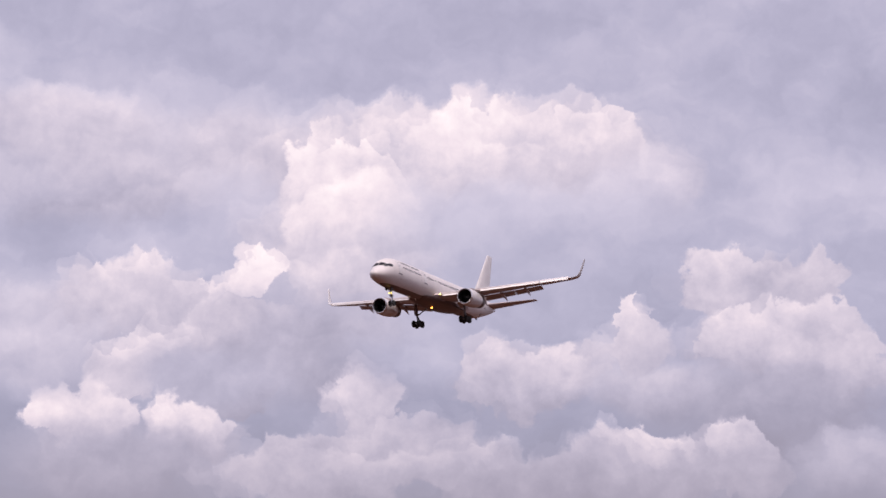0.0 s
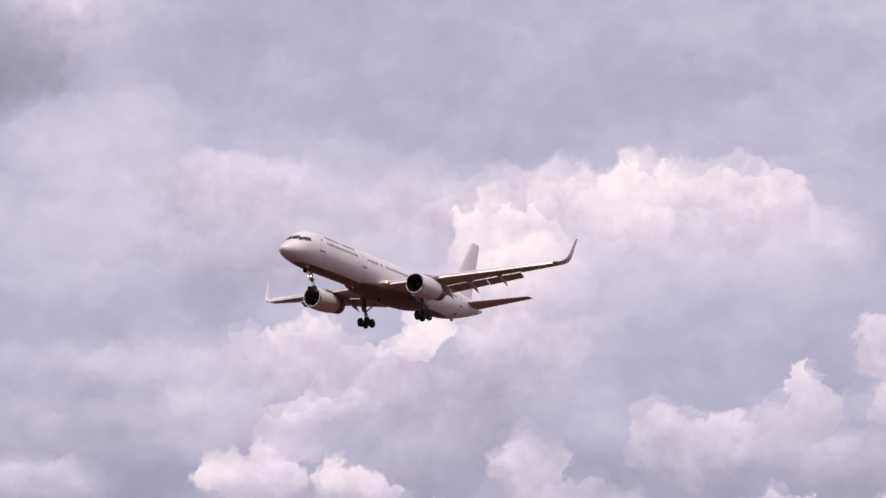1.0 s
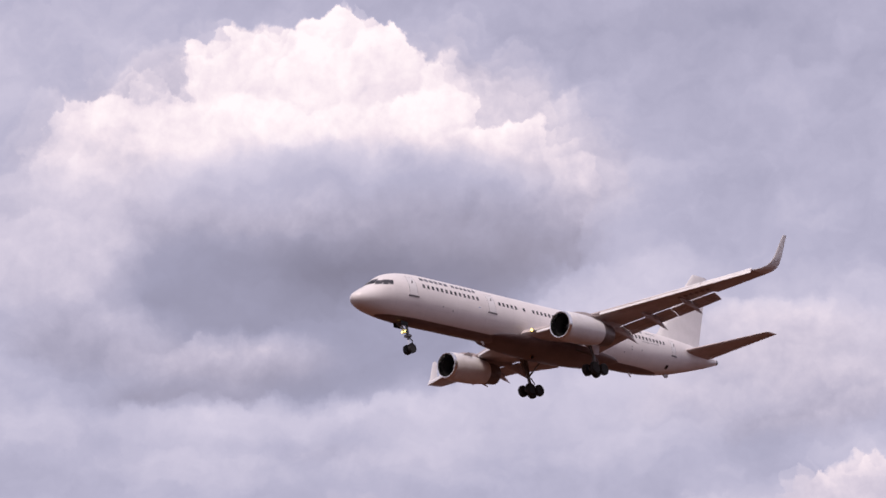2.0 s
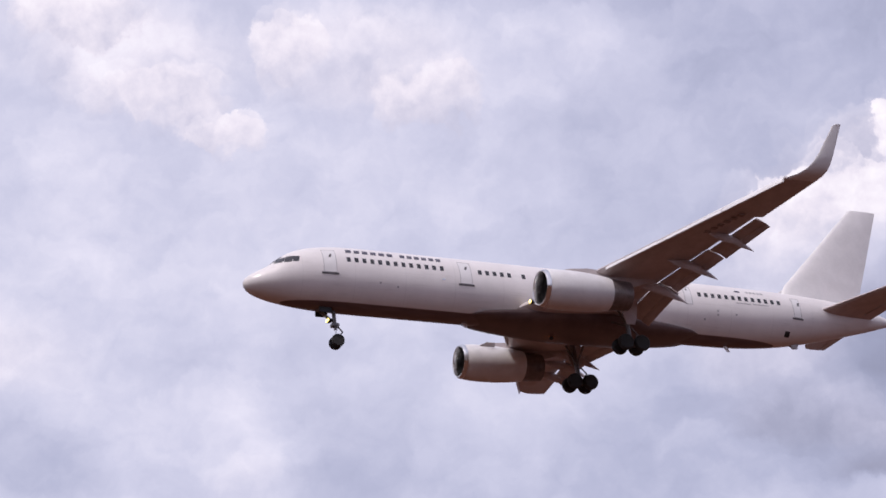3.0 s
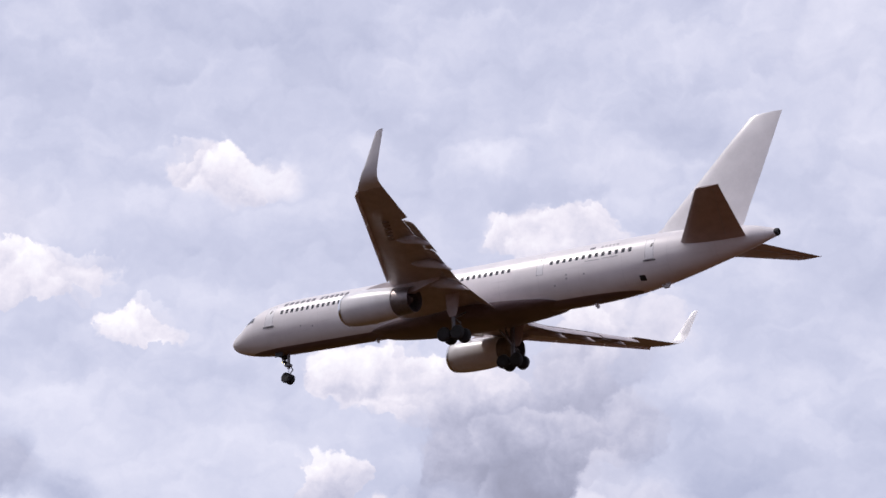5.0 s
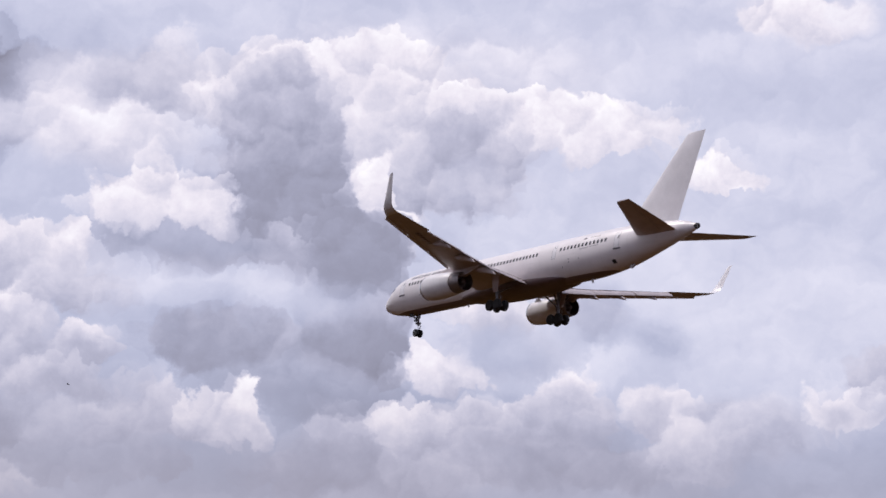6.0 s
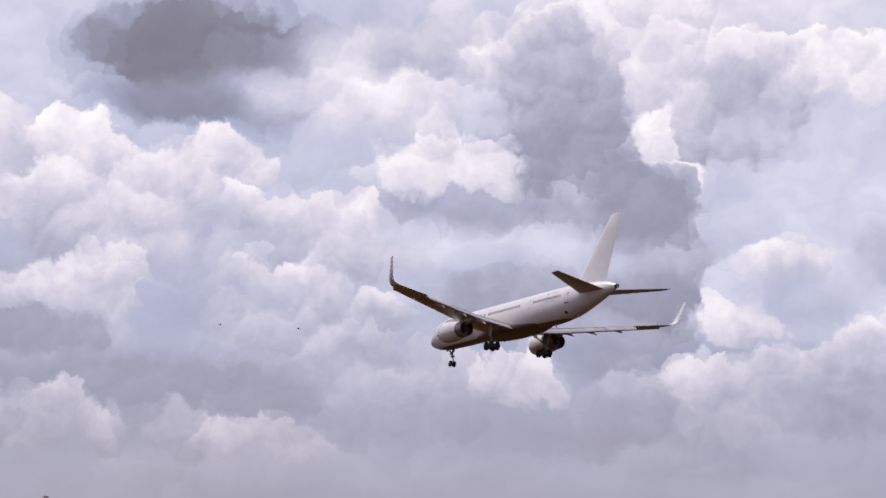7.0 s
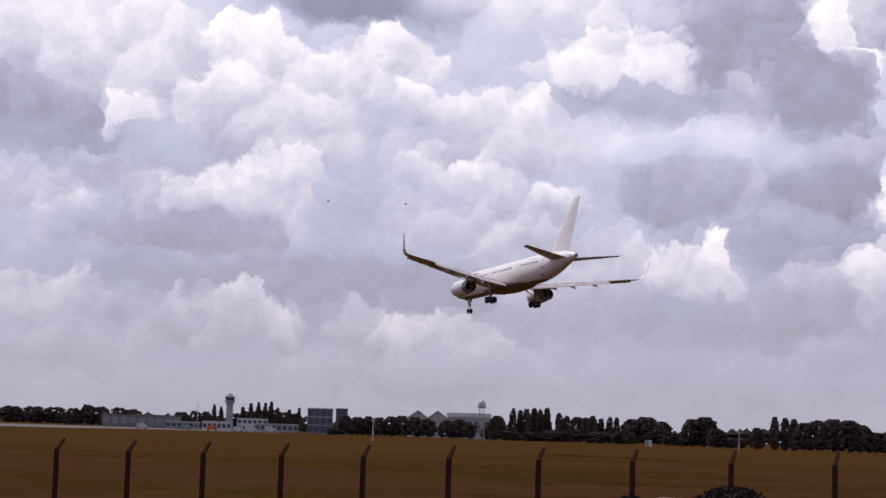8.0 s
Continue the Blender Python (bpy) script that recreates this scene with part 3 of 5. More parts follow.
def foil(s0, s1, thick, n=11):
    """Points round a wing section from s0 to s1 (distance behind the nose) as (s, height above the chord)."""
    top, low = [], []
    for i in range(n):
        c = 0.5 * (1 - math.cos(math.pi * i / (n - 1)))
        y = 5 * thick * (0.2969 * math.sqrt(c) - 0.126 * c - 0.3516 * c * c + 0.2843 * c ** 3 - 0.1015 * c ** 4) * (s1 - s0)
        s = s0 + c * (s1 - s0)
        top.append((s, y * 1.15 + 0.002))
        low.append((s, -y * 0.85 - 0.002))
    return top + low[-2:0:-1] + []


# ---- the airliner ----
# Stations along the hull: distance behind the nose, top, bottom, half width.
HULL_STATIONS = (
    (0.02, -0.60, -0.72, 0.06), (0.12, -0.40, -0.92, 0.32), (0.4, -0.14, -1.16, 0.66), (0.9, 0.17, -1.38, 0.98),
    (1.5, 0.52, -1.55, 1.22), (2.1, 1.02, -1.67, 1.42), (2.8, 1.50, -1.78, 1.58), (3.6, 1.83, -1.87, 1.71),
    (4.6, 2.05, -1.94, 1.81), (5.8, 2.18, -1.99, 1.87), (7.2, 2.23, -2.0, 1.88), (15.0, 2.24, -2.0, 1.88),
    (24.0, 2.24, -2.0, 1.88), (33.0, 2.24, -2.0, 1.88), (36.0, 2.22, -1.84, 1.80), (38.3, 2.17, -1.54, 1.66),
    (40.5, 2.08, -1.10, 1.42), (42.7, 1.93, -0.58, 1.10), (44.4, 1.72, -0.15, 0.82), (45.6, 1.52, 0.18, 0.58),
    (46.6, 1.22, 0.48, 0.32), (46.95, 1.12, 0.58, 0.25),
)


def hull_at(s):
    """Top, bottom and half width of the hull at a station, by a smooth curve."""
    st = HULL_STATIONS
    for i in range(len(st) - 1):
        if s <= st[i + 1][0]:
            break
    a, b = st[i], st[i + 1]
    p, q = st[max(i - 1, 0)], st[min(i + 2, len(st) - 1)]
    h = b[0] - a[0]
    k = (s - a[0]) / h
    out = []
    for c in (1, 2, 3):
        ma = (b[c] - p[c]) / (b[0] - p[0]) * h
        mb = (q[c] - a[c]) / (q[0] - a[0]) * h
        out.append((2 * k ** 3 - 3 * k * k + 1) * a[c] + (k ** 3 - 2 * k * k + k) * ma + (-2 * k ** 3 + 3 * k * k) * b[c] + (k ** 3 - k * k) * mb)
    return out


def hull_point(s, z, side=1, out=0.0):
    """The point of the hull's skin at a station and a height, pushed outwards."""
    top, low, half = hull_at(s)
    mid, rise = (top + low) / 2, (top - low) / 2
    k = max(-1, min(1, (z - mid) / rise))
    c = math.sqrt(1 - k * k)
    n = Vector((0, c / half, k / rise)).normalized()
    return Vector((-s, side * (half * c + out * n.y), mid + rise * k + out * n.z))


def skin_patch(s0, s1, z0, z1, side=1, out=0.012, deep=0.02, lean=0.0, bm=None, ns=2, nz=4):
    """A thin plate that follows the hull between two stations and two heights."""
    bm = bm or bmesh.new()
    def sheet(o):
        return [[bm.verts.new(hull_point(s0 + (s1 - s0) * i / ns + lean * j / nz, z0 + (z1 - z0) * j / nz, side, o)) for j in range(nz + 1)] for i in range(ns + 1)]
    a, b = sheet(out), sheet(out - deep)
    for i in range(ns):
        for j in range(nz):
            bm.faces.new((a[i][j], a[i + 1][j], a[i + 1][j + 1], a[i][j + 1]))
            bm.faces.new((b[i][j], b[i][j + 1], b[i + 1][j + 1], b[i + 1][j]))
    edge = lambda g: [g[i][0] for i in range(ns + 1)] + [g[ns][j] for j in range(1, nz + 1)] + [g[i][nz] for i in range(ns - 1, -1, -1)] + [g[0][j] for j in range(nz - 1, 0, -1)]
    ea, eb = edge(a), edge(b)
    for i in range(len(ea)):
        j = (i + 1) % len(ea)
        bm.faces.new((ea[i], eb[i], eb[j], ea[j]))
    return bm


def skin_frame(s0, s1, z0, z1, w, side=1):
    """The outline of a door as a thin raised seam."""
    bm = bmesh.new()
    for a in ((s0, s0 + w, z0, z1), (s1 - w, s1, z0, z1), (s0 + w, s1 - w, z1 - w, z1), (s0 + w, s1 - w, z0, z0 + w)):
        skin_patch(*a, side, 0.008, 0.016, bm=bm, ns=1, nz=5)
    return bm


def wing_z(y):
    return -1.44 + 0.1246 * y


def wing_le(y):
    return 17.05 + 0.5295 * y if y > 2.6 else 18.43 - (2.6 - y) * 0.75


def forward_lamp(name, parent, at, r):
    """A lamp disc set back in a dark cup that opens forwards."""
    c = Vector(at)
    part("lamp_housing", lathe(((-0.14, r), (-0.14, r * 1.12), (0.0, r * 1.1), (0.12, r * 0.6), (0.14, 0.02)), c, 18), SOOT, parent)
    part(name, lathe(((0.0, r * 0.98), (-0.15, r * 0.98), (-0.20, r * 0.7), (-0.23, 0.02)), c, 18), LAMP, parent, "glowing yellow lamp")


def build_hull(plane):
    stations = []
    for a, b in zip(HULL_STATIONS, HULL_STATIONS[1:]):
        steps = 3 if b[0] - a[0] < 3 else 8
        stations += [a[0] + (b[0] - a[0]) * i / steps for i in range(steps)]
    stations.append(HULL_STATIONS[-1][0])
    rings = []
    for s in stations:
        top, low, half = hull_at(s)
        rings.append([Vector((-s, half * math.cos(k), (top + low) / 2 + (top - low) / 2 * math.sin(k))) for k in (2 * math.pi * i / 64 for i in range(64))])
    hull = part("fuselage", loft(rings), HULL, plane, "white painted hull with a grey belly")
    for side in (1, -1):
        for run in ((6.25, 13, 0.513), (15.0, 5, 0.505), (18.02, 1, 0.5), (19.2, 17, 0.503), (30.80, 13, 0.515)):
            for i in range(run[1]):
                s = run[0] + i * run[2]
                part("cabin_window", skin_patch(s - 0.125, s + 0.125, 0.64, 0.98, side, 0.009, 0.02, ns=1, nz=3), GLASS, hull)
        for s0, s1, z0, z1 in ((4.61, 5.45, -0.18, 1.48), (13.59, 14.41, -0.12, 1.52), (29.62, 30.18, 0.0, 1.34), (38.12, 38.75, -0.12, 1.36)):
            door = part("cabin_door", skin_patch(s0 + 0.03, s1 - 0.03, z0 + 0.03, z1 - 0.03, side, 0.005, 0.02, nz=6), WHITE, hull)
            part("door_seam", skin_frame(s0, s1, z0, z1, 0.035, side), TRIM, door)
            if s1 - s0 > 0.6:
                part("door_sill", skin_patch(s0 - 0.12, s1 + 0.12, z0 - 0.12, z0 - 0.01, side, 0.03, 0.05, ns=3, nz=1), SILL, door, "dark sill strip")
                part("door_handle", skin_patch(s0 + 0.36, s0 + 0.5, z1 - 0.62, z1 - 0.36, side, 0.016, 0.03, 0.1, ns=1, nz=2), SILL, door)
            else:
                part("door_handle", skin_patch(s0 + 0.2, s0 + 0.33, z1 - 0.28, z1 - 0.16, side, 0.016, 0.03, ns=1, nz=1), SILL, door)
        # two words of dark lettering above the forward windows, as bars
        for w0, count, pitch in ((6.15, 6, 0.545), (9.72, 6, 0.485)):
            for i in range(count):
                part("lettering_bar", skin_patch(w0 + i * pitch, w0 + i * pitch + pitch * 0.66, 1.36, 1.64, side, 0.010, 0.02, 0.05, ns=1, nz=3), INK, hull)
        part("flag_mark", skin_patch(33.75, 34.15, 1.34, 1.5, side, 0.008, 0.016, ns=1, nz=1), INK, hull)
        for i in range(5):
            part("registration_bar", skin_patch(34.62 + i * 0.29, 34.82 + i * 0.29, 1.36, 1.52, side, 0.008, 0.016, ns=1, nz=1), TRIM, hull)
        for s0, s1, z in ((33.55, 34.7, 0.40), (34.85, 36.1, 0.43)):
            part("lettering_bar", skin_patch(s0, s1, z, z + 0.07, side, 0.008, 0.016, ns=3, nz=1), TRIM, hull)
        part("outflow_vent", skin_patch(37.5, 37.92, -1.32, -1.02, side, 0.008, 0.016, ns=1, nz=2), SOOT, hull, "dark square vent")
        for s, z in ((8.2, -0.62), (9.35, -0.78), (31.0, -0.95), (32.0, -0.35), (32.0, -0.6), (33.4, -0.48)):
            part("access_port", skin_patch(s, s + 0.14, z, z + 0.13, side, 0.008, 0.016, ns=1, nz=1), TRIM, hull)
        part("static_port", skin_patch(12.35, 12.55, 0.0, 0.1, side, 0.01, 0.02, ns=1, nz=1), ALLOY, hull)
        # flight deck glazing: front pane, side pane, rear pane
        for s0, s1, z0, z1, lean in ((1.72, 2.16, 0.42, 0.84, 0.34), (2.24, 2.68, 0.42, 0.90, 0.24), (2.76, 3.12, 0.46, 0.88, 0.10)):
            part("cockpit_window", skin_patch(s0, s1, z0, z1, side, 0.012, 0.03, lean, ns=3, nz=4), GLASS, hull)
    for y0, y1 in ((0.04, 0.72), (-0.72, -0.04)):
        bm = bmesh.new()
        grid = []
        for i in range(6):
            s = 1.56 + 0.115 * i
            row = []
            for j in range(5):
                y = y0 + (y1 - y0) * j / 4
                back = s + 0.20 * (abs(y) / 0.7) ** 2
                top, low, half = hull_at(back)
                row.append(bm.verts.new((-back, y, (top + low) / 2 + (top - low) / 2 * math.sqrt(1 - (y / half) ** 2) + 0.012)))
            grid.append(row)
        for i in range(5):
            for j in range(4):
                bm.faces.new((grid[i][j], grid[i + 1][j], grid[i + 1][j + 1], grid[i][j + 1]))
        bmesh.ops.solidify(bm, geom=bm.faces[:], thickness=0.02)
        part("windscreen_pane", bm, GLASS, hull)
    # antenna blades, satellite hump, drain masts, tail skid, auxiliary exhaust
    def blade(s, z, h, chord, rake, name="antenna_blade"):
        part(name, loft([[(-s - a, b, z) for a, b in ((0, 0), (chord * 0.4, 0.035), (chord, 0), (chord * 0.4, -0.035))],
                         [(-s - rake - a * 0.6, b * 0.5, z + h) for a, b in ((0, 0), (chord * 0.4, 0.035), (chord, 0), (chord * 0.4, -0.035))]]), WHITE, hull)
    blade(14.4, 1.98, 0.34, 0.45, 0.22)
    blade(33.2, -1.97, -0.42, 0.4, 0.3)
    blade(14.2, -1.97, -0.32, 0.35, 0.25)
    blade(10.2, 1.98, 0.1, 0.5, 0.1)
    hump = []
    for i in range(9):
        k = i / 8
        r = max(0.02, math.sin(math.pi * k) ** 0.6)
        hump.append([(-28.2 - 2.6 * k, 0.55 * r * math.cos(a), 1.93 + 0.34 * r * math.sin(a)) for a in (math.pi * j / 10 for j in range(11))])
    part("antenna_hump", loft(hump), WHITE, hull, "low white antenna hump")
    part("tail_skid", loft([[(-38.5, -0.08, -1.5), (-38.5, 0.08, -1.5), (-39.2, 0.08, -1.36), (-39.2, -0.08, -1.36)],
                            [(-38.75, -0.06, -1.75), (-38.75, 0.06, -1.75), (-39.1, 0.06, -1.72), (-39.1, -0.06, -1.72)]]), TRIM, hull)
    part("tail_exhaust", lathe(((46.85, 0.27), (47.02, 0.26), (47.14, 0.23), (47.14, 0.19), (46.7, 0.17), (46.68, 0.02)), (0, 0, 0.85), 24), SOOT, hull, "dark sooty exhaust ring")
    # wing to body fairing
    rings = []
    for i in range(25):
        k = i / 24
        s = 14.6 + 16.2 * k
        r = math.sin(math.pi * min(1, max(0, k))) ** 0.55 if 0 < k < 1 else 0.0
        low, half, top = -1.76 - 0.64 * r, 1.02 + 1.16 * r, -1.70 + 0.3 * r
        ring = []
        for j in range(25):
            a = math.pi * j / 24
            ring.append((-s, half * math.copysign(abs(math.cos(a)) ** 0.75, math.cos(a)), top - (top - low) * math.sin(a) ** 0.8))
        rings.append(ring)
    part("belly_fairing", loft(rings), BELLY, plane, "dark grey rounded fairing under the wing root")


def build_wing(plane, side):
    def sect(y, s0, s1, z, thick):
        return [(-s, side * y, z + h) for s, h in foil(s0, s1, thick)]
    def fixed_te(y):  # trailing edge of the fixed wing, ahead of the flaps
        if y <= 6.0:
            return 25.05 + 0.02 * y
        if y <= 14.5:
            return 25.17 + (y - 6.0) * 0.27
        return 27.97 + (y - 14.6) * 0.265
    rows = []
    for y, th in ((0.9, 0.15), (1.9, 0.145), (3.0, 0.135), (4.5, 0.125), (6.0, 0.118), (8.0, 0.112), (10.0, 0.108), (12.0, 0.104), (14.49, 0.10)):
        rows.append(sect(y, wing_le(y), fixed_te(y), wing_z(y), th))
    for y, th in ((14.52, 0.096), (16.5, 0.094), (18.7, 0.09)):
        rows.append(sect(y, wing_le(y), fixed_te(y), wing_z(y), th))
    wing = part("wing", loft(rows), WING, plane, "swept grey wing")
    # blended winglet
    rows = []
    for y, z, s0, s1, th in ((18.72, 0.895, 27.08, 29.06, 0.09), (19.2, 0.99, 27.55, 29.2, 0.09), (19.55, 1.17, 27.92, 29.32, 0.09), (19.78, 1.48, 28.22, 29.45, 0.085),
                             (19.95, 2.0, 28.62, 29.62, 0.08), (20.18, 3.0, 29.18, 29.92, 0.075), (20.36, 3.8, 29.62, 30.16, 0.07), (20.4, 3.92, 29.85, 30.2, 0.05)):
        rows.append([])
        lean = min(1.0, max(0.0, (y - 18.72) / 1.0))
        for s, h in foil(s0, s1, th):
            rows[-1].append((-s, side * (y - h * math.sin(lean * 1.35)), z + h * math.cos(lean * 1.35)))
    part("winglet", loft(rows), WHITE, wing, "upturned white blended winglet")
    # slats drooped along the leading edge
    for y0, y1 in ((2.6, 5.6), (7.4, 11.1), (11.16, 14.9), (14.96, 18.62)):
        rows = []
        for y in (y0, (y0 + y1) / 2, y1):
            le, c = wing_le(y), 0.62 - 0.014 * y
            z = wing_z(y)
            rows.append([(-(le - 0.10 + a * c), side * y, z + b) for a, b in ((0, -0.24), (0.12, -0.08), (0.4, 0.08), (0.8, 0.20), (1.0, 0.24), (0.75, 0.12), (0.45, -0.06), (0.3, -0.2), (0.12, -0.27))])
        part("slat", loft(rows), WHITE, wing, "drooped pale leading edge slat")
    # flaps: main panel and trailing tab, set down and back
    for y0, y1, c0, c1 in ((2.15, 6.3, 1.55, 1.4), (6.36, 10.55, 1.28, 1.12), (10.6, 14.4, 1.12, 0.98)):
        panel = None
        for name, start, drop, chord, turn in (("flap", 0.07 if y0 > 10 else -0.05, 0.06, 0.68, 20), ("flap_tab", 0.68 if y0 > 10 else 0.56, 0.28, 0.42, 34)):
            rows = []
            for y, c in ((y0, c0), ((y0 + y1) / 2, (c0 + c1) / 2), (y1, c1)):
                a = radians(turn)
                s0 = fixed_te(y) + start * c
                z0 = wing_z(y) - drop * c
                rows.append([])
                for s, h in foil(0, chord * c, 0.13, 8):
                    rows[-1].append((-(s0 + s * math.cos(a) + h * math.sin(a)), side * y, z0 - s * math.sin(a) + h * math.cos(a)))
            made = part(name, loft(rows), WING, panel or wing, "lowered flap panel" if not panel else "")
            panel = panel or made
    # canoe fairings of the flap tracks
    for y, size in ((6.2, 1.15), (9.1, 1.05), (12.4, 0.92)):
        rows = []
        te, z = fixed_te(y), wing_z(y)
        for k, r, dz in ((0.0, 0.03, -0.16), (0.12, 0.6, -0.22), (0.3, 1.0, -0.30), (0.5, 1.0, -0.42), (0.68, 0.85, -0.62), (0.85, 0.5, -0.86), (1.0, 0.04, -1.10)):
            s = te - 1.7 * size + 3.35 * size * k
            rows.append([(-s, side * (y + 0.17 * size * r * math.cos(a)), z + dz * size + 0.30 * size * r * math.sin(a)) for a in (2 * math.pi * i / 12 for i in range(12))])
        part("flap_track_fairing", loft(rows), WING, wing, "pointed flap track fairing")
    # dark lettering under the wing as bars, only beneath the port wing
    if side > 0:
        for i in range(6):
            y = 12.45 + 0.42 * i
            le = wing_le(y)
            chord = fixed_te(y) - le
            z = wing_z(y) - 0.085 * chord * 0.5 - 0.012
            part("registration_bar", box((-(le + 1.75), y, z - 0.010), (-(le + 1.35), y + 0.26, z + 0.05)), MARK, wing)
    # landing light in the root
    y = 2.35
    forward_lamp("landing_light", wing, (-(wing_le(y) - 0.02), side * y, wing_z(y) + 0.04), 0.13)


def build_engine(plane, side):
    c = (0, side * 6.5, -2.01)
    cowl = part("engine", lathe(((16.95, 1.10), (17.1, 1.16), (17.6, 1.22), (18.4, 1.245), (19.4, 1.225), (20.4, 1.15), (21.3, 1.03), (21.3, 0.98), (20.6, 1.0), (18.4, 0.98), (17.3, 0.97), (16.97, 1.0)), c, 48, closed=True),
                COWL, plane, "white engine cowl")
    part("inlet_lip", lathe(((17.0, 1.14), (16.9, 1.12), (16.79, 1.06), (16.8, 1.01), (16.95, 0.975), (17.3, 0.965), (17.3, 0.955), (16.9, 0.96), (16.76, 1.0), (16.74, 1.06), (16.86, 1.13), (17.0, 1.15)), c, 48, closed=True), ALLOY, cowl, "polished metal inlet lip")
    part("inlet_liner", lathe(((17.28, 0.968), (18.3, 0.965), (18.3, 0.9), (17.28, 0.955)), c, 40, closed=True), SOOT, cowl)
    part("spinner", lathe(((17.55, 0.02), (17.7, 0.12), (18.0, 0.27), (18.2, 0.3)), c, 20), BLADE, cowl)
    bm = bmesh.new()
    for i in range(22):
        k = 2 * math.pi * i / 22
        row = []
        for r, turn in ((0.28, 0.10), (0.62, 0.06), (0.95, 0.03)):
            for ds, da in ((0.0, -turn), (0.16, turn)):
                row.append(bm.verts.new((-(18.12 + ds), c[1] + r * math.cos(k + da), c[2] + r * math.sin(k + da))))
        bm.faces.new((row[0], row[1], row[3], row[2]))
        bm.faces.new((row[2], row[3], row[5], row[4]))
    bmesh.ops.solidify(bm, geom=bm.faces[:], thickness=0.012)
    part("fan", bm, BLADE, cowl)
    part("fan_disc", lathe(((18.34, 0.97), (18.36, 0.97), (18.38, 0.02)), c, 32), SOOT, cowl)
    part("core_nozzle", lathe(((20.9, 0.93), (21.35, 0.98), (22.0, 0.95), (22.7, 0.90), (22.7, 0.86), (21.6, 0.83), (21.55, 0.1)), c, 40), NOZZLE, cowl, "heat-stained metal nozzle")
    part("exhaust_cone", lathe(((21.6, 0.42), (22.1, 0.36), (22.5, 0.16), (22.56, 0.02)), c, 24), NOZZLE, cowl)
    # pylon from cowl to wing
    rows = []
    for s, lo, hi, half in ((18.0, -0.95, -0.78, 0.03), (18.8, -0.95, -0.6, 0.16), (20.0, -1.2, -0.48, 0.2), (21.3, -1.3, -0.52, 0.2), (22.6, -1.55, -0.6, 0.17), (24.0, -1.1, -0.65, 0.1), (24.8, -0.85, -0.68, 0.03)):
        y = side * 6.5
        rows.append([(-s, y - half, lo), (-s, y + half, lo), (-s, y + half, hi), (-s, y - half, hi)])
    part("pylon", loft(rows), WING, cowl, "grey pylon")
    part("strake", loft([[(-17.9, c[1] - side * 0.95, -1.18), (-19.0, c[1] - side * 0.98, -1.18), (-19.0, c[1] - side * 1.0, -1.2)],
                         [(-18.4, c[1] - side * 1.15, -0.92), (-19.0, c[1] - side * 1.15, -0.92), (-19.0, c[1] - side * 1.17, -0.94)]]), WHITE, cowl)


def build_tail(plane):
    def sect(z, s0, s1, th):
        return [(-s, h, z) for s, h in foil(s0, s1, th)]
    fin = part("fin", loft([sect(1.2, 38.0, 44.3, 0.1), sect(2.0, 38.3, 44.7, 0.098), sect(2.9, 38.78, 45.0, 0.095), sect(5.0, 40.86, 45.82, 0.09), sect(7.5, 43.3, 46.75, 0.085), sect(9.3, 45.08, 47.42, 0.08), sect(9.42, 45.3, 47.46, 0.05)]), WHITE, plane, "tall swept white fin")
    part("dorsal_fillet", loft([[(-37.6, 0, 1.97), (-37.65, 0.04, 1.9), (-37.65, -0.04, 1.9)], [(-39.3, 0, 3.05), (-39.6, 0.2, 1.9), (-39.6, -0.2, 1.9)]]), WHITE, fin)
    for side in (1, -1):
        def stab(y, s0, s1, z, th):
            return [(-s, side * y, z + h) for s, h in foil(s0, s1, th)]
        st = part("tailplane", loft([stab(0.3, 39.9, 45.0, 0.66, 0.1), stab(1.0, 40.42, 45.18, 0.74, 0.1), stab(4.0, 42.58, 45.85, 1.13, 0.095), stab(7.3, 44.92, 46.62, 1.56, 0.09), stab(7.5, 45.2, 46.7, 1.6, 0.05)]), TAIL, plane, "swept grey tailplane")
        bm = bmesh.new()
        for y0, y1, f in ((1.4, 7.2, 0.72),):
            rows = []
            for y in (y0, y1):
                k = (y - 1.0) / 6.5
                s0, s1, z = 40.42 + 4.7 * k, 45.18 + 1.5 * k, 0.74 + 0.85 * k
                s = s0 + (s1 - s0) * f
                h = 0.033 * (s1 - s0)
                rows.append([(-s, side * y, z - h), (-s - 0.03, side * y, z - h), (-s - 0.03, side * y, z + h * 1.25), (-s, side * y, z + h * 1.25)])
            loft(rows, bm)
        part("elevator_gap", bm, TRIM, st)
    rows = []
    for z, s in ((2.1, 43.0), (9.0, 46.55)):
        half = 0.165 - 0.013 * z
        rows.append([(-s, -half, z), (-s - 0.03, -half, z), (-s - 0.03, half, z), (-s, half, z)])
    part("rudder_gap", loft(rows), TRIM, fin)


def build_wheel(name, parent, at, r, w):
    prof = ((-w / 2, r * 0.55), (-w / 2, r * 0.86), (-w * 0.36, r * 0.97), (-w * 0.15, r), (w * 0.15, r), (w * 0.36, r * 0.97), (w / 2, r * 0.86), (w / 2, r * 0.55))
    wheel = part(name, lathe(prof, at, 28, "y"), RUBBER, parent, "black rubber tyre")
    return wheel


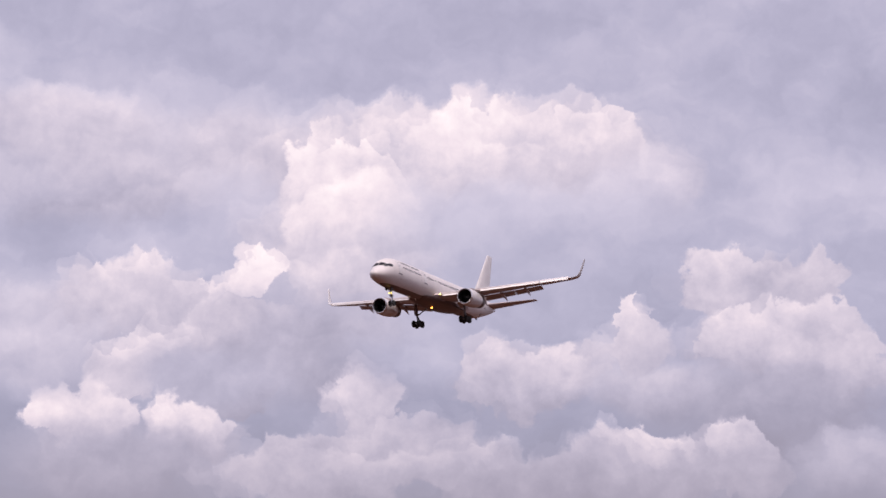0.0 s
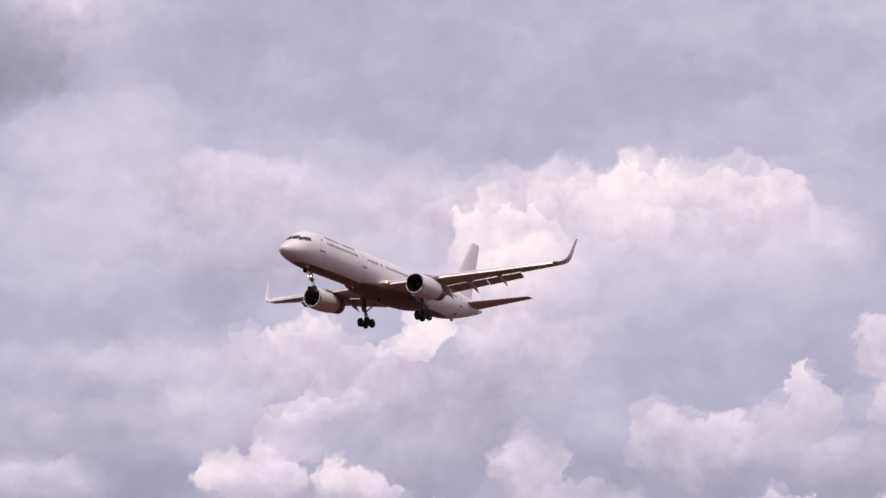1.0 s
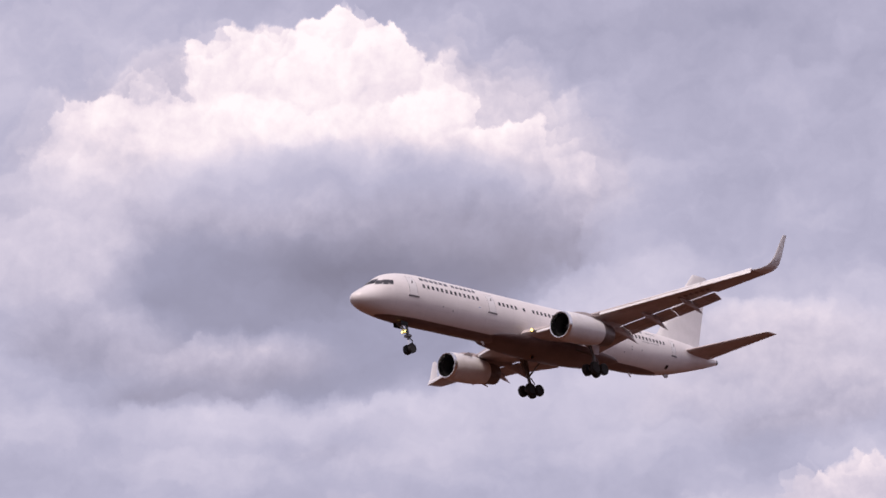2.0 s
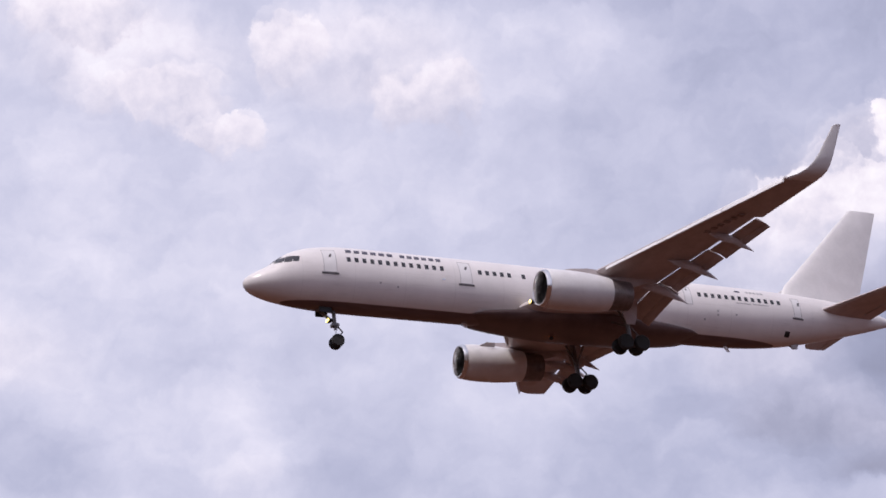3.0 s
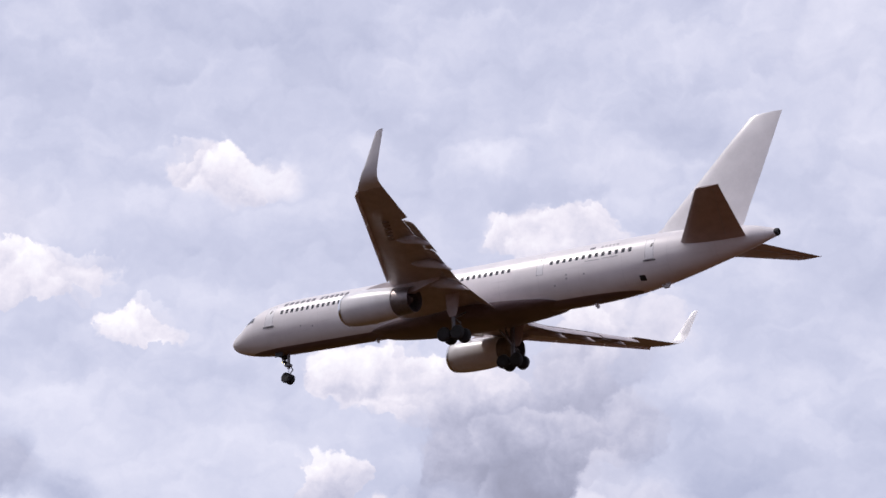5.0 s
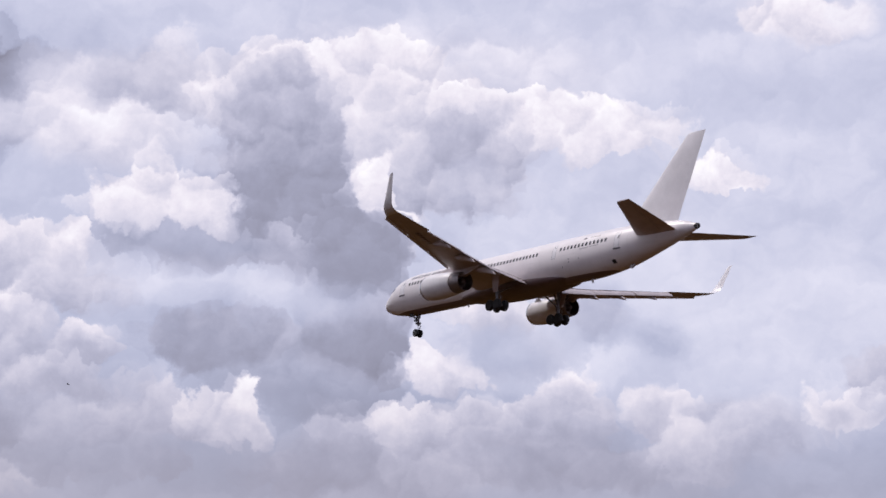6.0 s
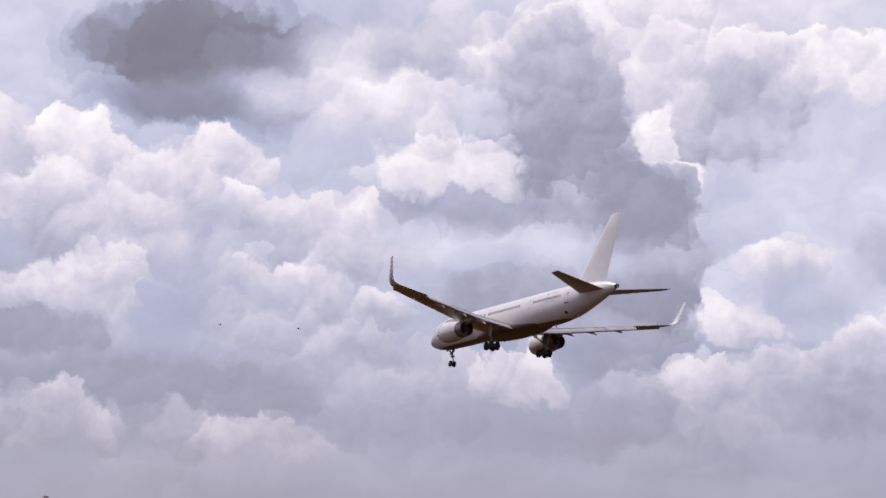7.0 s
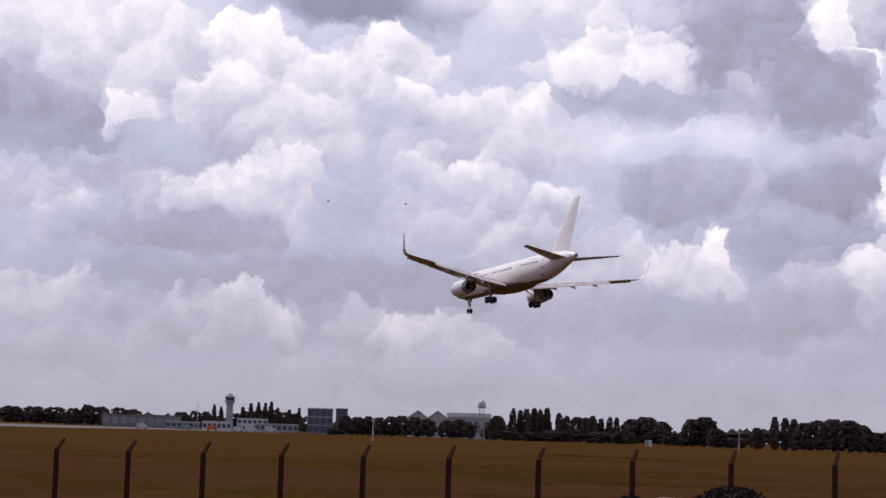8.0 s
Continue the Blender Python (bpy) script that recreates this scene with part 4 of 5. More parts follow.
def build_gear(plane):
    for side in (1, -1):
        y = side * 3.67
        leg = part("main_gear", tube((-23.9, side * 3.75, -1.0), (-24.18, y, -3.98), 0.17, 0.14), GEAR, plane, "lowered steel main landing gear")
        part("piston", tube((-24.1, y, -3.0), (-24.18, y, -3.95), 0.10), ALLOY, leg)
        part("bogie_beam", loft([[(-23.45, y - 0.1, -4.1), (-23.45, y + 0.1, -4.1), (-23.45, y + 0.1, -3.9), (-23.45, y - 0.1, -3.9)],
                                 [(-24.18, y - 0.13, -4.14), (-24.18, y + 0.13, -4.14), (-24.18, y + 0.13, -3.8), (-24.18, y - 0.13, -3.8)],
                                 [(-24.9, y - 0.1, -4.12), (-24.9, y + 0.1, -4.12), (-24.9, y + 0.1, -3.92), (-24.9, y - 0.1, -3.92)]]), GEAR, leg)
        part("side_brace", tube((-23.9, side * 2.1, -1.9), (-24.05, side * 3.6, -2.75), 0.08), GEAR, leg)
        part("drag_brace", tube((-23.35, y, -1.4), (-24.05, y, -2.7), 0.075), GEAR, leg)
        part("torque_link", tube((-24.32, y, -2.85), (-24.75, y, -3.3), 0.05, bm=tube((-24.75, y, -3.3), (-24.35, y, -3.8), 0.05)), GEAR, leg)
        bm = bmesh.new()
        loft([[(-23.55, side * 4.05, -1.05), (-24.75, side * 4.05, -1.05), (-24.75, side * 4.10, -1.05), (-23.55, side * 4.10, -1.05)],
              [(-23.7, side * 3.98, -2.3), (-24.6, side * 3.98, -2.3), (-24.6, side * 4.03, -2.3), (-23.7, side * 4.03, -2.3)],
              [(-23.9, side * 3.95, -2.75), (-24.45, side * 3.95, -2.75), (-24.45, side * 4.0, -2.75), (-23.9, side * 4.0, -2.75)]], bm)
        part("gear_door", bm, TAIL, leg, "pale grey gear door")
        for dx in (-0.57, 0.57):
            part("axle", tube((-24.18 + dx, y - 0.55, -4.02), (-24.18 + dx, y + 0.55, -4.02), 0.07), GEAR, leg)
            for dy in (-0.43, 0.43):
                w = build_wheel("wheel", leg, (-24.18 + dx, y + dy, -4.02), 0.52, 0.38)
                hub = part("wheel_rim", lathe(((-0.16, 0.02), (-0.17, 0.16), (-0.13, 0.28), (0.13, 0.28), (0.17, 0.16), (0.16, 0.02)), (-24.18 + dx, y + dy, -4.02), 20, "y"), RIM, leg)
    leg = part("nose_gear", tube((-5.72, 0, -1.7), (-5.85, 0, -3.2), 0.12, 0.11), GEAR, plane, "lowered steel nose landing gear")
    part("piston", tube((-5.84, 0, -3.1), (-5.88, 0, -3.95), 0.07), ALLOY, leg)
    part("drag_brace", tube((-4.7, 0.12, -1.95), (-5.8, 0.05, -2.75), 0.05, bm=tube((-4.7, -0.12, -1.95), (-5.8, -0.05, -2.75), 0.05)), GEAR, leg)
    part("torque_link", tube((-5.95, 0, -2.95), (-6.3, 0, -3.3), 0.045, bm=tube((-6.3, 0, -3.3), (-5.95, 0, -3.7), 0.045)), GEAR, leg)
    part("axle", tube((-5.88, -0.36, -3.97), (-5.88, 0.36, -3.97), 0.06), GEAR, leg)
    part("steering_collar", box((-6.05, -0.22, -3.02), (-5.55, 0.22, -2.8), bevel=0.04), GEAR, leg)
    for dy in (-0.27, 0.27):
        build_wheel("wheel", leg, (-5.88, dy, -3.97), 0.41, 0.27)
        part("wheel_rim", lathe(((-0.10, 0.02), (-0.12, 0.14), (-0.09, 0.22), (0.09, 0.22), (0.12, 0.14), (0.10, 0.02)), (-5.88, dy, -3.97), 18, "y"), RIM, leg)
        forward_lamp("taxi_light", leg, (-5.5, dy * 0.55, -2.62), 0.10)
    for side in (1, -1):
        part("gear_door", box((-5.5, side * 0.42 - 0.02, -2.26), (-4.7, side * 0.42 + 0.02, -1.85), bevel=0.015), SOOT, leg, "dark grey nose gear door")
    # turning belly beacon: a shrouded lamp under a small dark dome
    at = Vector((-20.5, 0, -2.36))
    part("beacon_mount", lathe(((0.02, 0.16), (-0.06, 0.15), (-0.08, 0.02)), at, 14, "z"), BELLY, plane)
    shroud = part("beacon_shroud", lathe(((0.05, 0.13), (0.05, 0.145), (-0.07, 0.14), (-0.13, 0.08), (-0.16, 0.01)), (0, 0, 0), 16, "x"), SOOT, plane)
    part("beacon_lamp", lathe(((-0.04, 0.02), (-0.04, 0.125), (0.05, 0.125), (0.08, 0.02)), (0, 0, 0), 16, "x"), BEACON, shroud, "glowing orange beacon")
    return shroud, at


airliner = thing("airliner", "white twin-engine airliner with landing gear and flaps lowered", "airplane")
build_hull(airliner)
for wing_side in (1, -1):
    build_wing(airliner, wing_side)
    build_engine(airliner, wing_side)
build_tail(airliner)
beacon, beacon_at = build_gear(airliner)

# ---- the airfield ----
def polar(az, r, z=0.0):
    """The place at a bearing (degrees, counted to the left of north) and a distance from the origin."""
    return Vector((-r * math.sin(radians(az)), r * math.cos(radians(az)), z))


def ground_z(x, y):
    """Gentle rise of the verge along the fence."""
    az, r = math.degrees(math.atan2(-x, y)), math.hypot(x, y)
    k = max(0.0, min(1.0, (82 - az) / 24)) * max(0.0, min(1.0, (az + 20) / 40))
    return 0.42 * k * math.exp(-((r - 50) / 45) ** 2)


def build_ground():
    m, shade, shader = material("rough_summer_grass", (0.031, 0.0205, 0.0042), 0.95, 0, 0.45, 0.05, 0.6, 2.0)
    shader.inputs["Specular IOR Level"].default_value = 0.0
    t = m.node_tree
    at = node(t, "ShaderNodeTexCoord").outputs["Object"]
    xyz = node(t, "ShaderNodeSeparateXYZ", [(0, at)])
    patch = node(t, "ShaderNodeTexNoise", [("Vector", at), ("Scale", 0.018), ("Detail", 7.0), ("Roughness", 0.7)]).outputs["Fac"]
    tuft = node(t, "ShaderNodeTexNoise", [("Vector", at), ("Scale", 0.09), ("Detail", 6.0), ("Roughness", 0.7)]).outputs["Fac"]
    grass = blend(t, ramp(t, patch, 0.44, 0.56), shade, (0.048, 0.0215, 0.011))
    grass = blend(t, ramp(t, tuft, 0.50, 0.80), grass, (0.068, 0.038, 0.009))
    grass = blend(t, ramp(t, tuft, 0.46, 0.18), grass, (0.013, 0.009, 0.002))
    clump = node(t, "ShaderNodeTexNoise", [("Vector", at), ("Scale", 0.5), ("Detail", 5.0), ("Roughness", 0.65)]).outputs["Fac"]
    grass = blend(t, ramp(t, clump, 0.42, 0.62, 0.0, 0.55), grass, (0.056, 0.030, 0.011))
    far_off = ramp(t, vec(t, "LENGTH", at), 70.0, 320.0, 0.0, 0.75)
    grass = blend(t, far_off, grass, blend(t, patch, (0.042, 0.023, 0.006), (0.080, 0.040, 0.014)))
    # unseen ground under the flight path, made paler to bounce warm light onto the airliner
    bounce_ground = blend(t, ramp(t, patch, 0.4, 0.6), (0.070, 0.030, 0.020), (0.094, 0.043, 0.030))
    t.links.new(blend(t, ramp(t, xyz.outputs[0], -58.0, -35.0), grass, bounce_ground), shader.inputs["Base Color"])
    bm = bmesh.new()
    rings = [0.0, 8, 16, 24, 32, 40, 48, 56, 64, 75, 90, 110, 140, 180, 240, 340, 500, 800, 1300, 2200, 3400, 4600]
    rows = []
    for r in rings[1:]:
        row = []
        for i in range(144):
            p = polar(2.5 * i, r)
            row.append(bm.verts.new((p.x, p.y, ground_z(p.x, p.y))))
        rows.append(row)
    mid = bm.verts.new((0, 0, ground_z(0, 0)))
    for i in range(144):
        j = (i + 1) % 144
        bm.faces.new((mid, rows[0][i], rows[0][j]))
        for a, b in zip(rows, rows[1:]):
            bm.faces.new((a[i], b[i], b[j], a[j]))
    g = part("ground", bm, m)
    tagged(g, "flat airfield of rough dry summer grass", "ground", kind="structure")


build_ground()

LEAF_DARK = plain("dark_tree_foliage", (0.046, 0.034, 0.032), 0.95, 0, 0.5, 0.9, 0.2, 8)
LEAF_DARK.node_tree.nodes["Principled BSDF"].inputs["Specular IOR Level"].default_value = 0.0
BARK = plain("grey_brown_bark", (0.07, 0.055, 0.042), 0.9, 0, 0.3, 3, 0.4, 20)
CLAD = plain("pale_metal_cladding", (0.24, 0.23, 0.25), 0.5, 0, 0.1, 0.3, 0.05, 2)
DULL = plain("grey_cladding", (0.20, 0.195, 0.21), 0.6, 0, 0.15, 0.3, 0.05, 2)
SLATE = plain("dark_glazed_facade", (0.05, 0.055, 0.08), 0.25, 0, 0.2, 0.5)
ROOF = plain("grey_sheet_roof", (0.42, 0.40, 0.41), 0.5, 0, 0.12, 0.4, 0.05, 3)
CONC = plain("weathered_concrete", (0.30, 0.28, 0.27), 0.85, 0, 0.2, 0.5, 0.2, 6)
POST = plain("stained_concrete_post", (0.036, 0.014, 0.011), 0.95, 0, 0.3, 3, 0.4, 30)
POST.node_tree.nodes["Principled BSDF"].inputs["Specular IOR Level"].default_value = 0.05
PALE = plain("white_sheet_metal", (0.46, 0.44, 0.44), 0.6, 0, 0.12, 1.0)
RUST = plain("orange_vehicle_paint", (0.42, 0.10, 0.03), 0.4, 0, 0.1, 1.0)


HALL = plain("weathered_brown_cladding", (0.16, 0.135, 0.135), 0.7, 0, 0.2, 0.2, 0.05, 2)


def tree_meshes(name, shape, seed, clumps=150):
    """A tree of unit height and half width: tapered trunk with limbs, and a crown of uneven leaf clumps."""
    rnd = random.Random(seed)
    tall = 0.16 if shape == "poplar" else 0.26
    tree = thing(name, "", "")
    bm = tube((0, 0, -0.01), (0.02, 0.01, 0.62), 0.055, 0.02, 8)
    for i in range(5):
        a = 2 * math.pi * i / 5 + rnd.random()
        z = tall + 0.09 * i
        tube((0, 0, z), (0.45 * math.cos(a), 0.45 * math.sin(a), z + 0.2), 0.02, 0.008, 6, bm)
    part("trunk", bm, BARK, tree)
    verts, faces = [], []
    ico = bmesh.new()
    bmesh.ops.create_icosphere(ico, subdivisions=1, radius=1)
    base = [v.co.copy() for v in ico.verts]
    tris = [[v.index for v in f.verts] for f in ico.faces]
    ico.free()
    for _ in range(clumps):
        k = rnd.random()
        a = rnd.uniform(0, 2 * math.pi)
        if shape == "poplar":
            z = 0.06 + 0.93 * k
            reach = math.sin(math.pi * min(1, 0.12 + 0.86 * k)) ** 0.7
        elif shape == "conifer":
            z = 0.1 + 0.9 * k
            reach = (1 - k) ** 0.8 + 0.06
        else:
            z = 0.10 + 0.86 * k
            reach = math.sqrt(max(0.02, 1 - ((k - 0.42) / 0.60) ** 2))
        r = reach * (0.55 + 0.45 * math.sqrt(rnd.random())) * (0.85 + 0.25 * math.sin(3 * a + seed))
        size = rnd.uniform(0.10, 0.2) * (1.5 if shape != "round" else 1.0)
        flat = rnd.uniform(0.3, 0.5) if shape == "round" else rnd.uniform(0.16, 0.26)
        start = len(verts)
        for v in base:
            w = 1 + rnd.uniform(-0.35, 0.35)
            verts.append((r * math.cos(a) + v.x * size * w, r * math.sin(a) + v.y * size * w, min(1.0, z + v.z * size * flat * w)))
        faces += [[start + i for i in f] for f in tris]
    me = bpy.data.meshes.new("crown")
    me.from_pydata(verts, [], faces)
    me.materials.append(LEAF_DARK)
    crown = new("crown", me)
    crown.parent = tree
    return tree


def plant(kinds, spots, label, group, seed):
    """Sets trees at (bearing, distance, height, half width), the first of each kind being moved into place itself."""
    rnd = random.Random(seed)
    places = []
    for az, r, h, w in spots:
        places.append(Matrix.Translation(polar(az, r)) @ Matrix.Rotation(rnd.uniform(0, 6.28), 4, "Z") @ Matrix.Diagonal((w * 1.12, w * 1.12, h, 1)))
    for tree in kinds:
        tagged(tree, label, "tree", group)
    for i, at in enumerate(places[len(kinds):]):
        copy_thing(kinds[i % len(kinds)], at)
    for tree, at in zip(kinds, places):
        tree.matrix_basis = at


POPLARS = (
    (68.72, 840, 15.0, 1.6), (68.50, 845, 14.4, 1.8), (68.29, 842, 14.9, 2.1), (68.06, 848, 15.6, 2.1), (67.87, 844, 14.9, 1.8),
    (67.67, 850, 15.8, 2.1), (67.28, 850, 13.7, 1.9), (67.05, 855, 12.5, 2.1), (65.70, 845, 12.5, 1.6), (65.49, 850, 12.4, 1.6),
    (66.23, 850, 12.8, 2.1), (65.98, 852, 11.7, 1.9), (60.63, 700, 12.7, 1.7), (60.32, 705, 12.4, 2.0), (60.05, 700, 12.0, 2.0),
)
BROADLEAVES = (
    (69.22, 840, 11.4, 3.7), (66.72, 860, 12.2, 3.7), (66.45, 858, 12.0, 3.7), (65.00, 820, 11.5, 5.1), (64.56, 815, 12.6, 6.1),
    (64.12, 812, 10.8, 4.5), (63.17, 760, 11.6, 4.7), (62.79, 758, 12.6, 5.2), (62.42, 750, 7.7, 3.7), (61.18, 700, 8.4, 2.6),
    (59.73, 690, 10.7, 3.9), (59.34, 688, 11.7, 4.3), (58.88, 685, 12.2, 4.7), (58.42, 680, 11.9, 4.7), (58.03, 684, 10.4, 3.8),
    (57.61, 690, 7.8, 3.9), (57.20, 690, 8.3, 4.3), (63.77, 800, 6.2, 3.5), (61.69, 800, 3.9, 2.5), (56.6, 690, 9.0, 4.5), (56.0, 700, 10.0, 5.0),
)
HEDGE = (
    (73.96, 900, 9.7, 3.9), (73.60, 900, 9.3, 3.9), (73.25, 905, 9.8, 3.9), (72.90, 900, 9.4, 3.9), (72.54, 903, 10.1, 3.9),
    (72.19, 900, 10.6, 3.9), (71.78, 898, 10.2, 4.2), (71.39, 895, 9.5, 3.9), (70.81, 890, 8.9, 3.9), (70.42, 892, 9.7, 3.9),
    (70.10, 888, 8.2, 3.3), (69.48, 850, 6.1, 3.7), (68.85, 835, 4.8, 4.7), (68.15, 835, 4.4, 4.7), (67.53, 835, 5.4, 5.2),
    (66.91, 835, 6.6, 5.2), (66.04, 835, 5.5, 5.7), (65.34, 830, 5.8, 5.2), (74.3, 905, 3.4, 4.0), (63.5, 790, 6.0, 4.5), (62.1, 760, 4.5, 5.0),
)
CONIFERS = (
    (78.04, 1250, 17.2, 2.3), (77.83, 1250, 15.8, 2.3), (77.16, 1260, 16.4, 2.7), (76.91, 1260, 18.8, 2.7), (76.68, 1262, 19.8, 2.7),
    (76.47, 1258, 19.5, 2.7), (76.28, 1260, 20.5, 2.7), (76.08, 1255, 16.3, 2.7), (75.72, 1250, 15.3, 3.1), (75.41, 1250, 16.7, 2.3),
)
LEFT_TREES = (
    (82.34, 1400, 12.9, 6.1), (81.92, 1400, 15.8, 6.1), (81.49, 1400, 14.8, 7.0), (80.98, 1400, 14.4, 7.0), (80.54, 1400, 13.5, 7.0),
    (84.20, 1700, 15.2, 11.6), (83.53, 1700, 15.4, 11.6), (82.85, 1700, 15.5, 11.6), (79.07, 1400, 12.5, 7.0), (78.64, 1400, 13.7, 5.2),
    (78.29, 1400, 13.5, 4.4), (75.0, 1300, 12.0, 7.0), (75.9, 1300, 14.0, 7.0), (77.4, 1300, 12.0, 7.0), (77.0, 1290, 14.0, 6.0), (76.6, 1295, 15.0, 6.5), (76.2, 1290, 15.5, 6.0), (75.5, 1295, 13.5, 6.0),
)



def build_trees():
    plant([tree_meshes("poplar_tree", "poplar", s, 260) for s in (3, 8)], POPLARS, "tall narrow dark green poplar at the airfield edge", "poplars", 1)
    plant([tree_meshes("broadleaf_tree", "round", s, 280) for s in (5, 11, 17)], BROADLEAVES, "dark green broadleaf tree at the airfield edge", "broadleaf trees", 2)
    plant([tree_meshes("hedge_tree", "round", s, 240) for s in (21, 27)], HEDGE, "dense dark tree in the hedge before the hangars", "hedge trees", 3)
    plant([tree_meshes("conifer_tree", "conifer", s) for s in (31, 37)], CONIFERS, "dark conifer behind the terminal buildings", "conifers", 4)
    plant([tree_meshes("distant_tree", "round", s) for s in (41, 47)], LEFT_TREES, "distant dark tree beyond the hangar", "distant trees", 5)


build_trees()


def build_far_woods():
    """The low wooded skyline all round the airfield, as uneven clumps."""
    rnd = random.Random(77)
    verts, faces = [], []
    for i in range(2600):
        az = i * 360 / 2600 + rnd.uniform(-0.1, 0.1)
        tall = 9 + 7 * noise.noise((az * 0.35, 0, 0)) + 5 * noise.noise((az * 1.7, 3, 0))
        r = 1950 + rnd.uniform(-60, 60)
        for layer in range(2):
            c = polar(az + rnd.uniform(-0.1, 0.1), r, max(2.0, tall * (0.35 + 0.5 * layer)))
            size = rnd.uniform(3.5, 6.5)
            start = len(verts)
            for x, y, z in ((1, 0, 0), (-1, 0, 0), (0, 1, 0), (0, -1, 0), (0, 0, 1), (0, 0, -1)):
                k = size * rnd.uniform(0.8, 1.3)
                verts.append((c.x + x * k * 1.4, c.y + y * k * 1.4, max(-0.3, c.z + z * k)))
            faces += [[start + j for j in f] for f in ((0, 2, 4), (2, 1, 4), (1, 3, 4), (3, 0, 4), (2, 0, 5), (1, 2, 5), (3, 1, 5), (0, 3, 5))]
    me = bpy.data.meshes.new("far_woods")
    me.from_pydata(verts, [], faces)
    me.materials.append(LEAF_DARK)
    tagged(new("far_woods", me), "low dark wooded skyline beyond the airfield", "woods", kind="stuff")


build_far_woods()


def facing(az, r):
    """A frame at a bearing whose y axis points away from the origin."""
    return Matrix.Translation(polar(az, r)) @ Matrix.Rotation(radians(az), 4, "Z")


def block_house(name, label, az, r, w, d, h, wall, rows, cols, roof=ROOF, pane=SLATE, category="building", gable=0.0, roof_h=0.45, wide=0.68, tall=0.5):
    """A building with real window openings filled by set-back panes, and a flat or gabled roof."""
    house = thing(name, label, category, facing(az, r))
    body = part("wall", box((-w / 2, 0, -0.3), (w / 2, d, h)), wall, house)
    if gable:
        bm = bmesh.new()
        loft([[(-w / 2 - 0.4, y, h), (0, y, h + gable), (w / 2 + 0.4, y, h), (w / 2 + 0.4, y, h + 0.3), (0, y, h + gable + 0.35), (-w / 2 - 0.4, y, h + 0.3)] for y in (-0.5, d + 0.5)], bm)
        part("roof", bm, roof, house)
        bm = loft([[(-w / 2, y, h), (w / 2, y, h), (0, y, h + gable)] for y in (0.02, 0.3)])
        part("gable_wall", bm, wall, house)
    else:
        part("roof", box((-w / 2 - 0.3, -0.3, h), (w / 2 + 0.3, d + 0.3, h + roof_h), bevel=0.05), roof, house)
    for i in range(rows):
        for j in range(cols):
            cw, ch = w / cols, h / rows
            x0, z0 = -w / 2 + cw * j + cw * (1 - wide) / 2, ch * i + ch * (1 - tall) * 0.6
            win = part("window", box((x0, -0.06, z0), (x0 + cw * wide, 0.1, z0 + ch * tall)), pane, house)
            part("sill", box((x0 - 0.1, -0.2, z0 - 0.16), (x0 + cw * wide + 0.1, 0.0, z0 - 0.02)), roof, win)
    return house


